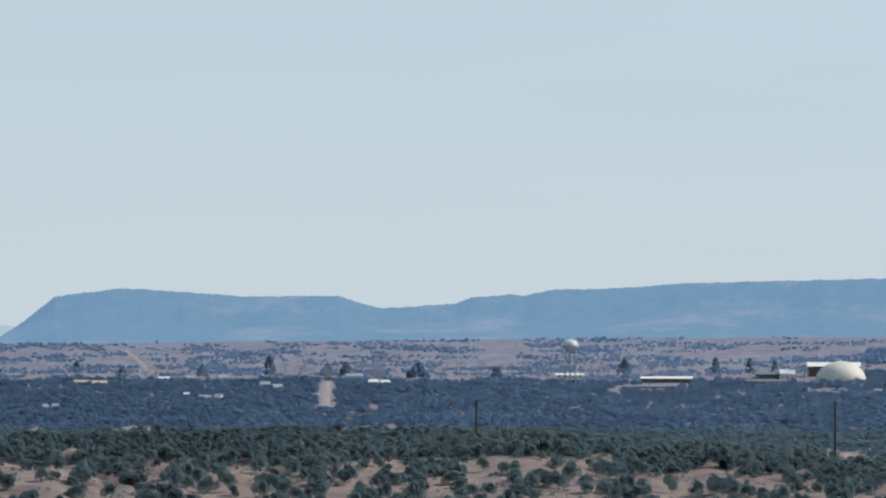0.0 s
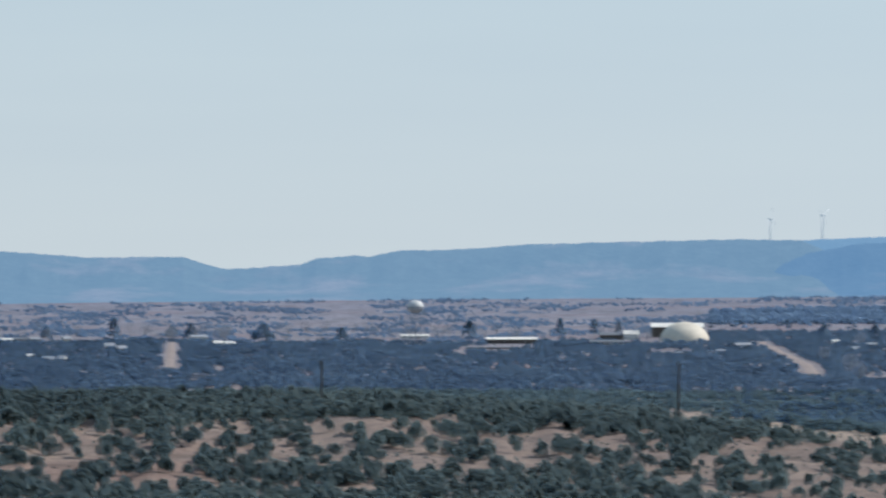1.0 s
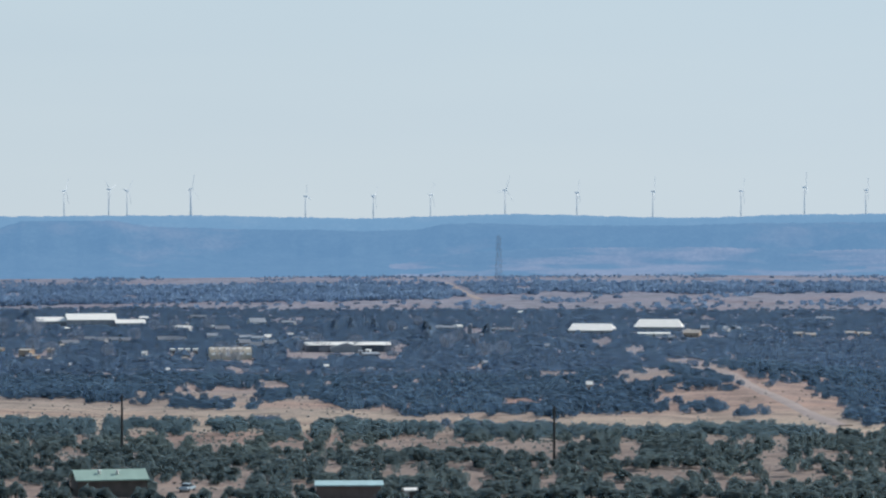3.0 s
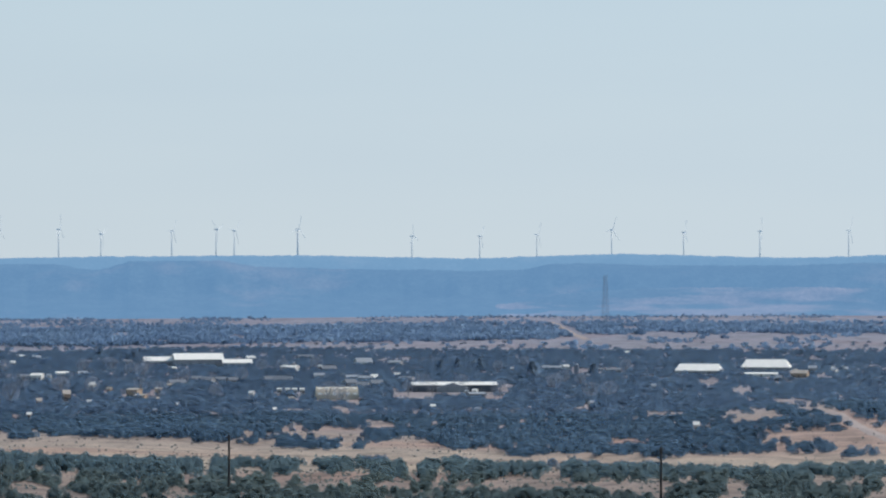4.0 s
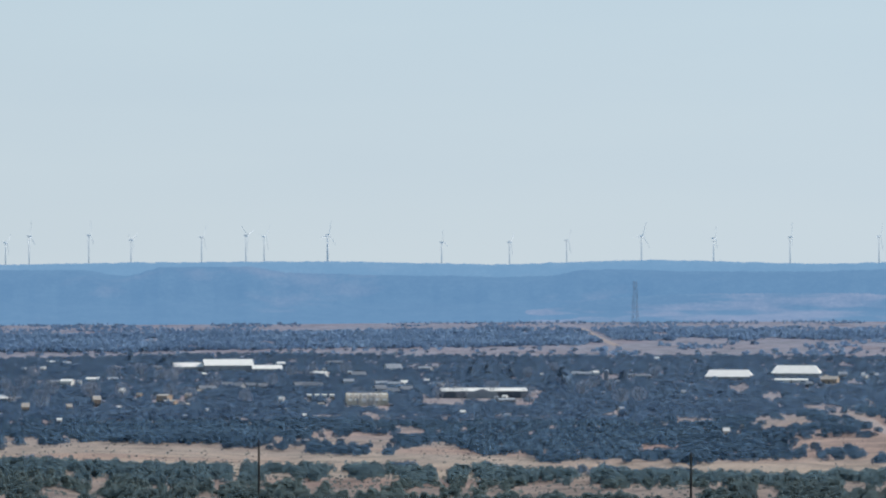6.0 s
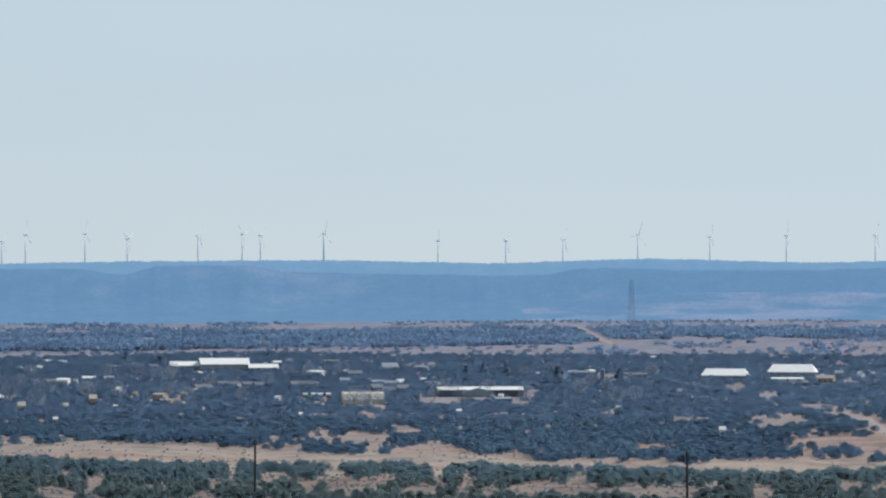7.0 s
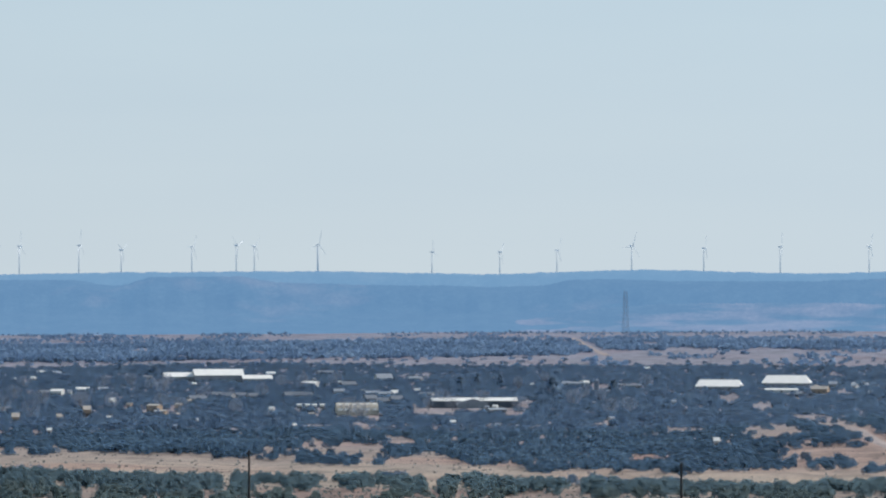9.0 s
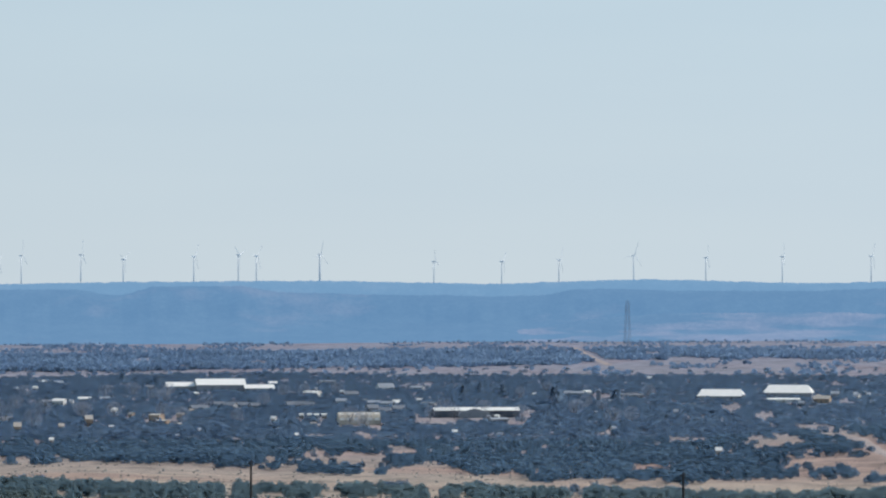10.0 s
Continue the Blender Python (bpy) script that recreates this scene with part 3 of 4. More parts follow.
def on_road(b, d, margin=1.6):
    k = np.zeros_like(b, dtype=bool)
    for w, way in ROADS:
        ds, bs = np.array([q for p, q in way]), np.array([p for p, q in way])
        i = np.argsort(ds)
        mid = np.interp(d, ds[i], bs[i])
        k |= (np.abs(b - mid) * d / MIL < w * margin) & (d > ds.min() - 45) & (d < ds.max() + 10)
    return k


def in_sight(b, d, tall):
    """False for trees wholly behind a crest, seen from the lookout."""
    ds, bs = np.arange(560.0, 1705.0, 15.0), np.arange(-2800.0, 1150.0, 25.0)
    grid_b, grid_d = np.meshgrid(bs, ds)
    crest = np.minimum.accumulate(dip_of(grid_b, grid_d), axis=0)
    col = np.clip(((b + 2800) / 25).round().astype(int), 0, len(bs) - 1)
    row = np.clip(((d - 560) / 15).astype(int) - 1, 0, len(ds) - 1)
    return dip_of(b, d) - tall * MIL / d < crest[row, col] + 2


def thinned(b, d, cover, grain, seed, soft=0.12, tall=3.5, wide=5.0):
    x, y = d * np.sin(b / MIL), d * np.cos(b / MIL)
    n = 0.5 + (fbm(x / grain, y / grain, seed) - 0.5) * 1.8
    keep = step(1 - cover - soft, 1 - cover + soft, n)
    keep = keep * (1 - near_house(b, d)) * ~on_road(b, d) * in_sight(b, d, tall + 1.5)
    i = rng.uniform(0, 1, len(b)) < keep
    b, d = b[i], d[i]
    i = (shows_through(b, d, tall, wide) < rng.uniform(0.3, 0.9, len(b))) | ((rng.uniform(0, 1, len(b)) < 0.05) & (d > 1480))
    return b[i], d[i]


HOUSES = []  # bearing, distance, half width in mil, clear depth in front


def near_house(b, d):
    k = np.zeros_like(b)
    for b0, d0, wb, wd in HOUSES:
        k = np.maximum(k, ((np.abs(b - b0) < wb) & (d < d0 + 12) & (d > d0 - wd)).astype(float))
    return k


for w, way in ROADS:
    pts = []
    for (b0, d0), (b1, d1) in zip(way, way[1:]):
        for s in np.arange(0, 1, 0.05):
            pts.append((b0 + (b1 - b0) * s, d0 + (d1 - d0) * s))
    pts.append(way[-1])
    vs = []
    for i, (b0, d0) in enumerate(pts):
        ease = w * (0.85 + 0.3 * value_noise(np.array(i * 0.4), np.array(w), 5))
        for s in (-1, -0.4, 0.4, 1):
            q = place(b0 + s * ease * MIL / d0, d0, 0.35 if abs(s) < 1 else -0.3)
            vs.append(q)
    ob = new("road", quick_mesh("road", np.array(vs), grid_tris(len(pts), 4), True))
    ob.data.materials.append(DIRT_ROAD)
    tagged(ob, "pale dirt road cut through dark juniper woodland", "road", kind="structure")


# ---- wind turbines on the far rim ----
def turbine(b, turn, spin, tall):
    hub = 38.0 * tall
    stout = 1.8 if b == -213 else 1.0
    d = 4775.0
    dip = np.interp(b, [-1100, -988, -838, -598, -213, 92, 230, 370, 700, 840, 1050], [-14, -15, -21, -25, -28, -22, -20, -28, -22, -28, -31])
    at = Vector((d * math.sin(b / MIL), d * math.cos(b / MIL), EYE - dip * 4760 / MIL - 2))
    t = thing("wind_turbine", Matrix.Translation(at) @ pose(0, 0, 0, 0, 0, turn), "tall white three-bladed wind turbine on the mesa rim", "wind turbine", "turbines along the mesa")
    part("tower", rods(((0, 0, -3), (0, 0, hub), 0.85 * stout, 0.5 * stout), sides=12), TURBINE_WHITE, t, smooth=True)
    part("nacelle", boxed(-0.85, 0.85, -2.0, 3.0, hub - 0.8, hub + 0.9), TURBINE_WHITE, t)
    part("hub", rods(((0, -2.2, hub), (0, -3.6, hub), 1.1, 0.5), sides=10), TURBINE_WHITE, t)
    for k in range(3):
        a = radians(spin + 120 * k)
        way = Vector((math.sin(a), 0, math.cos(a)))
        side = Vector((math.cos(a), 0, -math.sin(a)))
        c = Vector((0, -2.9, hub))
        bm = bmesh.new()
        rows = []
        for s, w in ((0.5, 0.45), (3.0, 0.7), (10, 0.5), (20.0 * tall, 0.12)):
            p = c + way * s
            rows.append([bm.verts.new(p + side * w * 0.6), bm.verts.new(p + Vector((0, 0.25, 0))), bm.verts.new(p - side * w), bm.verts.new(p - Vector((0, 0.25, 0)))])
        for r0, r1 in zip(rows, rows[1:]):
            for j in range(4):
                bm.faces.new((r0[j], r0[(j + 1) % 4], r1[(j + 1) % 4], r1[j]))
        bm.faces.new(rows[0]), bm.faces.new(rows[-1])
        part("blade", bm, TURBINE_WHITE, t)


for b, turn, spin, tall in ((-1054, 75, 10, 0.88), (-963, 76, 172, 1.0), (-846, 74, -12, 1.05), (-778, 72, 40, 0.9), (-737, 80, 2, 1.15), (-633, 82, 4, 1.15),
                            (-559, 68, 55, 0.95), (-435, 70, 30, 1.05), (-357, 64, -52, 1.1), (-325, 62, 38, 1.05), (-213, 50, 14, 1.1), (-11, 66, -12, 0.9),
                            (109, 72, 160, 0.95), (210, 68, 150, 1.05), (342, 40, 20, 1.1), (469, 74, 18, 1.0), (603, 84, 4, 1.1), (758, 66, 30, 1.1), (869, 84, 0, 1.15), (976, 74, 20, 1.0)):
    turbine(b, turn, spin, tall)


# ---- buildings ----
def building(name, b, d, width, depth, high, roof_high, wall_mat, roof_mat, label, category="building", turn=0.0, gable_front=False, openings=4, clear=90, up=0.0, over=0.4, hip=0.0):
    """A gabled or low-pitched shed or house with walls, two roof slopes, doors and windows."""
    HOUSES.append((b, d, width * MIL / d / 2 + 2500 / d, clear))
    h = thing(name, Matrix.Translation(place(b, d, up)) @ pose(0, 0, 0, 0, 0, -math.degrees(b / MIL) + turn), label, category)
    w, q = width / 2, depth / 2
    bm = bmesh.new()
    box(bm, -w, w, -q, q, -2.0, high)
    if roof_high > 0 and not hip:
        if gable_front:
            for y in (-q, q):
                bm.faces.new([bm.verts.new(v) for v in ((-w, y, high), (w, y, high), (0, y, high + roof_high))])
        else:
            for x in (-w, w):
                bm.faces.new([bm.verts.new(v) for v in ((x, -q, high), (x, q, high), (x, 0, high + roof_high))])
    part("wall", bm, wall_mat, h)
    thick = 0.25
    for s in (-1, 1):
        bm = bmesh.new()
        if gable_front:
            ring = [(0, high + roof_high), (s * (w + over), high - over * roof_high / w)]
            low = [(x, z + thick) for x, z in ring]
            vs = [bm.verts.new((x, y, z + 0.02)) for y in (-q - over, q + over) for x, z in ring + low[::-1]]
        else:
            ring = [(0, high + roof_high), (s * (q + over), high - over * roof_high / q)]
            low = [(y, z + thick) for y, z in ring]
            vs = [bm.verts.new((x * (1 - (hip / w if i in (0, 3) else 0)), y, z + 0.02)) for x in (-w - over, w + over) for i, (y, z) in enumerate(ring + low[::-1])]
        for f in ((0, 1, 2, 3), (7, 6, 5, 4), (0, 4, 5, 1), (1, 5, 6, 2), (2, 6, 7, 3), (3, 7, 4, 0)):
            bm.faces.new([vs[i] for i in f])
        bmesh.ops.recalc_face_normals(bm, faces=bm.faces)
        part("roof", bm, roof_mat, h)
    if hip:
        for s in (-1, 1):
            bm = bmesh.new()
            x0, x1, e = s * (w + over) * (1 - hip / w), s * (w + over), high - over * roof_high / q
            a = [bm.verts.new(v) for v in ((x0, 0, high + roof_high + 0.02), (x1, -q - over, e), (x1, q + over, e))]
            c = [bm.verts.new(v.co + Vector((0, 0, thick))) for v in a]
            bm.faces.new(a), bm.faces.new(c[::-1])
            for i in range(3):
                bm.faces.new((a[i], c[i], c[(i + 1) % 3], a[(i + 1) % 3]))
            bmesh.ops.recalc_face_normals(bm, faces=bm.faces)
            part("roof", bm, roof_mat, h)
    for i in range(openings):
        x = -w + (i + 0.5) * width / openings
        if i == openings // 2:
            part("door", boxed(x - 0.6, x + 0.6, -q - 0.06, -q + 0.05, 0, 2.1), WALL_BROWN, h)
        else:
            win = part("window", boxed(x - 0.9, x + 0.9, -q - 0.05, -q + 0.05, 0.9, min(2.1, high - 0.3)), WALL_WHITE, h)
            part("pane", boxed(x - 0.8, x + 0.8, -q - 0.08, -q - 0.04, 1.0, min(2.0, high - 0.4)), WINDOW_DARK, win)
    return h


LOOKS = {"hall": (WALL_SHADE, ROOF_WHITE), "gym": (WALL_BROWN, ROOF_WHITE), "white": (WALL_WHITE, ROOF_WHITE), "grey": (WALL_GREY, ROOF_GREY), "tan": (WALL_TAN, ROOF_TAN), "pale": (WALL_GREY, ROOF_WHITE), "store": (WALL_GREY, ROOF_WHITE), "dull": (WALL_GREY, ROOF_PALE), "plain": (WALL_WHITE, ROOF_PALE), "brown": (WALL_BROWN, ROOF_GREY)}
SAYS = {"white": "small white house with a bright metal roof", "grey": "low grey house among junipers", "tan": "tan plastered house among junipers",
        "pale": "grey trailer home with a pale roof", "brown": "brown timber house with a grey roof"}


def sited(name, b, dip, span, deep, high, rise, looks, label, category="building", turn=0.0, openings=4, clear=60, hip=0.0):
    """A building whose foot shows at that bearing and dip, as wide as it spans."""
    d = at_dip(b, dip)
    wall, roof = LOOKS[looks]
    return building(name, b, d, span * d / MIL, deep, high, rise, wall, roof, label, category, turn, False, openings, clear, hip=hip)


# large halls and sheds
sited("warehouse", -458, 166, 52, 34, 4.2, 3.4, "store", "long low warehouse with a bright white roof", turn=4, openings=3)
sited("warehouse", -389, 167, 86, 42, 6.0, 5.0, "store", "tall grey-walled warehouse with a bright white roof", turn=4, openings=3)
sited("shop_row", -320, 169, 52, 24, 3.6, 3.0, "store", "low shop block with a white roof beside warehouses", turn=3, openings=5, clear=18)
for b in (-245, -231, -218.5, -205):
    sited("trailer", b, 217, 7.5, 4, 3.2, 0.5, "white", "white box trailer parked in a row", "trailer", openings=2, clear=45)
hall = sited("meeting_hall", 63, 213, 150, 26, 4.8, 1.8, "hall", "long low hall with shade-dark walls, a pale roof and a front gable", clear=110, turn=4, openings=8)
sited("shed", 496, 181, 80, 30, 3.0, 5.2, "pale", "white roofed shed among dark trees", hip=3.0, turn=-4, openings=2)
sited("shed", 614, 176, 84, 32, 3.6, 6.2, "pale", "large white roofed shed among dark trees", hip=4.0, turn=-4, openings=2)
sited("shed", 605, 186, 57, 10, 2.2, 1.0, "white", "long low white shed in front of a larger one", openings=3)
sited("school", -1510, 168, 90, 18, 3.8, 1.6, "gym", "long single-storey brown school with a white roof", clear=110, openings=7)
sited("school_wing", -1681, 160, 50, 12, 2.8, 1.4, "white", "low white building under the water tower", openings=4)
sited("gymnasium", -1217, 156, 92, 26, 9.5, 3.6, "gym", "tall brown gymnasium with a white eave behind the dome", openings=3)
sited("yard_wall", -1495, 178, 190, 0.6, 1.3, 0.2, "brown", "long low brown yard wall before the school", "wall", openings=0, clear=30)
sited("cottage", -1298, 161, 26, 12, 5.2, 3.4, "white", "bright white gabled house near the dome", openings=3)
sited("house", -1333, 161, 42, 12, 4.2, 2.2, "brown", "long brown house with a dark roof", openings=4)
sited("house", -1341, 170, 60, 12, 2.6, 1.4, "grey", "long grey roofed house", openings=5)


def on_front(parent, x, wide, deep, high, rise, q):
    """A gabled porch that stands out from a long front."""
    bm = bmesh.new()
    for y in (-q - deep, -q - 0.02):
        bm.faces.new([bm.verts.new(v) for v in ((x - wide, y, -1), (x + wide, y, -1), (x + wide, y, high), (x, y, high + rise), (x - wide, y, high))])
    a, c = list(bm.faces)
    for i in range(5):
        v = (a.verts[i], a.verts[(i + 1) % 5], c.verts[(i + 1) % 5], c.verts[i])
        bm.faces.new(v)
    part("front_gable", bm, WALL_GREY, parent)


on_front(hall, -2, 11, 6, 3.6, 3.0, 13)

# houses, trailers and sheds of the town: bearing, dip of the foot, span, depth, wall height, roof rise, looks
NORTH_SIDE = [(-696, 154, 20, 9, 2.6, 1.0, "white"), (-672, 156, 14, 8, 2.5, 1.5, "pale"), (-746, 167, 6, 4, 2.4, 0.8, "white"), (-712, 166, 7, 5, 2.4, 0.8, "white"),
              (-692, 191, 20, 9, 2.5, 1.2, "grey"), (-670, 191, 20, 9, 2.6, 1.5, "white"), (-649, 191, 6, 4, 2.3, 0.7, "white"), (-626, 186, 22, 9, 2.5, 1.2, "white"),
              (-591, 186, 17, 9, 2.5, 1.2, "pale"), (-512, 165, 14, 8, 2.5, 1.3, "grey")]
SOUTH_SIDE = [(-432, 176, 8, 5, 2.4, 0.8, "white"), (-426, 203, 30, 12, 2.8, 2.0, "grey"), (-359, 197, 84, 10, 2.5, 1.3, "grey"), (-255, 197, 34, 10, 2.6, 1.6, "grey"),
              (-574, 212, 8, 7, 4.0, 1.5, "white"), (-743, 238, 12, 8, 3.0, 1.5, "tan"), (-619, 228, 12, 8, 3.5, 1.5, "tan"), (-780, 219, 10, 6, 2.5, 1.0, "white"), (-500, 222, 20, 9, 4.4, 0.8, "tan"), (-478, 229, 44, 8, 2.6, 0.5, "tan"), (-458, 219, 9, 6, 4.0, 0.7, "tan"),
              (-761, 225, 20, 9, 2.5, 1.5, "grey"), (-667, 238, 8, 6, 2.5, 1.0, "tan")]
MIDDLE = [(-97, 168, 28, 12, 2.6, 2.4, "white"), (-226, 177, 28, 10, 2.6, 1.3, "white"), (-296, 159, 14, 8, 2.8, 1.4, "white"), (-105, 193, 50, 9, 2.5, 1.0, "pale"),
          (-78, 195, 10, 8, 3.2, 2.2, "white"), (-97, 206, 70, 12, 2.6, 1.6, "grey"), (-239, 198, 34, 9, 2.5, 1.4, "grey"), (102, 224, 30, 8, 2.5, 1.0, "pale"),
          (-159, 178, 26, 10, 2.6, 1.6, "brown"), (-40, 168, 22, 9, 2.5, 1.2, "pale"), (-175, 192, 18, 8, 2.5, 1.2, "pale"), (-20, 196, 24, 8, 2.5, 1.0, "grey"), (-200, 156, 30, 8, 2.5, 1.0, "grey")]
EAST_SIDE = [(236, 178, 34, 9, 2.6, 1.2, "pale"), (227, 178, 12, 8, 2.6, 1.2, "white"), (260, 176, 10, 8, 2.6, 1.2, "white"), (330, 178, 60, 9, 2.4, 1.0, "grey"), (370, 149, 8, 6, 2.5, 1.0, "white"),
             (673, 187, 28, 10, 3.0, 1.6, "tan"), (695, 178, 14, 8, 2.6, 1.3, "pale"), (733, 180, 10, 7, 2.6, 1.0, "white"), (753, 178, 6, 6, 3.0, 1.0, "white"), (637, 194, 10, 6, 2.4, 1.0, "pale"),
             (870, 186, 40, 9, 2.5, 1.2, "tan"), (960, 184, 50, 9, 2.5, 1.2, "tan"), (905, 160, 30, 8, 2.5, 1.0, "pale")]
WEST_SIDE = [(-2526, 172, 60, 10, 2.8, 1.8, "tan"), (-2396, 166, 20, 9, 2.6, 1.2, "white"), (-2374, 166, 24, 9, 2.6, 1.4, "grey"), (-2350, 166, 20, 9, 2.6, 1.2, "pale"), (-2295, 164, 15, 8, 2.8, 1.5, "white"),
             (-2209, 179, 40, 10, 2.6, 1.5, "pale"), (-2325, 200, 20, 8, 2.6, 1.0, "white"), (-2301, 200, 12, 7, 2.8, 1.4, "white"), (-2358, 195, 8, 6, 2.6, 1.4, "white"), (-2587, 217, 10, 6, 2.5, 1.0, "pale"),
             (-2063, 162, 30, 9, 2.6, 1.2, "white"), (-2018, 173, 38, 10, 2.6, 1.8, "white"), (-2605, 218, 8, 5, 2.5, 1.0, "pale")]
ROAD_SIDE = [(-1103, 176, 30, 9, 2.5, 1.2, "pale"), (-940, 170, 12, 7, 2.5, 1.0, "white"), (-878, 174, 20, 8, 2.5, 1.0, "pale"), (-850, 185, 14, 7, 2.5, 1.0, "grey"), (-788, 218, 14, 8, 2.6, 1.2, "pale"),
             (-905, 182, 12, 7, 2.5, 1.0, "white"), (-820, 170, 16, 8, 2.5, 1.2, "white"), (-1215, 191, 12, 6, 2.4, 0.8, "white"), (-1140, 186, 14, 7, 2.4, 1.0, "pale")]
for rows in (NORTH_SIDE, SOUTH_SIDE, MIDDLE, EAST_SIDE, WEST_SIDE, ROAD_SIDE):
    for b, dip, span, deep, high, rise, looks in rows:
        skin = {"pale": "dull", "white": "plain" if b % 2 else "white"}.get(looks, looks)
        # a long row is several houses side by side
        count = max(1, round(span / 24))
        for k in range(count):
            step_b = (k + 0.5 - count / 2) * span / count
            wide = span / count * (0.86 if count > 1 else 1.0)
            sited("house", b + step_b, dip + (k % 2) * 2.5, wide, deep, high + 0.5 * ((b + k) % 3), rise * (1 + 0.5 * ((b + 2 * k) % 2)), skin, SAYS[looks], "house", ((b + 3 * k) * 7.3) % 50 - 25, 3, 12)


# sheds, tanks and outbuildings scattered between the houses: bearing, dip
OUTBUILDINGS = [(-571, 205), (-439, 207), (-294, 223), (-359, 161), (-219, 168), (-174, 175), (-134, 188), (-36, 188), (-72, 192), (86, 218), (101, 218), (256, 175), (226, 175), (301, 190), (416, 210), (446, 195),
                (666, 180), (731, 177), (746, 172), (761, 190), (166, 180), (101, 165), (26, 247), (106, 255), (141, 253), (-684, 260), (-544, 215), (-579, 235), (-464, 255), (-424, 245), (-284, 240), (-224, 232), (-254, 255), (276, 210), (306, 240), (491, 283)]
for k, (b, dip) in enumerate(OUTBUILDINGS):
    looks = ("white", "tan", "white", "dull", "plain")[k % 5]
    says = {"white": "small white metal shed among junipers", "tan": "small tan plywood shed among junipers", "dull": "small grey metal shed among junipers", "plain": "small white shed with a dull roof"}[looks]
    sited("garden_shed", b, dip, 4.5 + 1.5 * (k % 4), 3.5, 2.2 + 0.4 * (k % 3), 0.5 + 0.35 * (k % 3), looks, says, "shed", (k * 37) % 60 - 30, 1, 14)


def quonset(b, dip, span):
    """Arched steel building with rows of pale skylights."""
    d = at_dip(b, dip)
    w, r = span * d / MIL / 2, 8.6
    HOUSES.append((b, d, span / 2 + 4, 90))
    t = thing("arched_shed", Matrix.Translation(place(b, d)) @ pose(0, 0, 0, 0, 0, 6), "buff arched steel shed with rows of pale skylights", "shed")
    bm = bmesh.new()
    ends = [[bm.verts.new((x, -math.cos(a) * r, math.sin(a) * r - 0.3)) for a in np.linspace(0, math.pi, 17)] for x in (-w, w)]
    for p, q, r2, s in zip(ends[0], ends[0][1:], ends[1][1:], ends[1]):
        bm.faces.new((p, s, r2, q))
    bm.faces.new(ends[0]), bm.faces.new(ends[1][::-1])
    part("shell", bm, SHELL_TAN, t)
    for a in (30, 64):
        for k in range(6):
            x, c, s = -w + (k + 0.5) * 2 * w / 6, math.cos(radians(a)), math.sin(radians(a))
            bm = bmesh.new()
            bmesh.ops.create_cube(bm, size=1.0, matrix=Matrix.Translation((x, -c * r, s * r - 0.3)) @ pose(0, 0, 0, 90 - a, 0, 0) @ Matrix.Diagonal((w * 0.19, 1.5, 0.3, 1)))
            part("skylight", bm, ROOF_WHITE, t)


quonset(-144, 227, 74)
CABIN = building("cabin", -357, 604, 13.2, 9, 2.6, 1.5, WALL_BROWN, ROOF_GREEN, "dark timber cabin with a pale green metal roof", turn=9, openings=0, clear=12, up=0.6)
for x, y in ((-2.2, -2.0), (1.2, -2.4)):
    vent = rods(((x, y, 3.6), (x, y, 4.3), 0.28, 0.28), ((x, y, 4.3), (x, y, 4.5), 0.42, 0.15), sides=10)
    part("roof_vent", vent, WALL_WHITE, CABIN, "white metal roof vent")
building("cabin", 66, 597, 12.2, 9, 3.3, 0.45, WALL_CLAY, ROOF_TEAL, "brown plastered cabin with a pale teal metal roof", turn=0, openings=0, clear=32)
building("shed", 176, 600, 2.4, 2.4, 1.9, 0.3, WALL_WHITE, ROOF_WHITE, "small white garden shed beside the cabin", turn=10, openings=1, clear=20)


# ---- dome ----
def dome(b, d, radius, high):
    HOUSES.append((b, d - radius, radius * MIL / d + 4, 25))
    t = thing("dome", Matrix.Translation(place(b, d)), "large cream monolithic dome hall", "dome")
    bm = bmesh.new()
    bmesh.ops.create_uvsphere(bm, u_segments=48, v_segments=24, radius=1.0, matrix=Matrix.Diagonal((radius, radius, high, 1)))
    bmesh.ops.delete(bm, geom=[v for v in bm.verts if v.co.z < -0.12 * high], context="VERTS")
    part("shell", bm, DOME_CREAM, t, smooth=True)
    part("vent", rods(((0, 0, high - 0.2), (0, 0, high + 1.6), 0.9, 0.6), sides=12), WALL_WHITE, t, "small white vent at the crown")


dome(-1205, at_dip(-1205, 160) - 45, 23, 17.5)


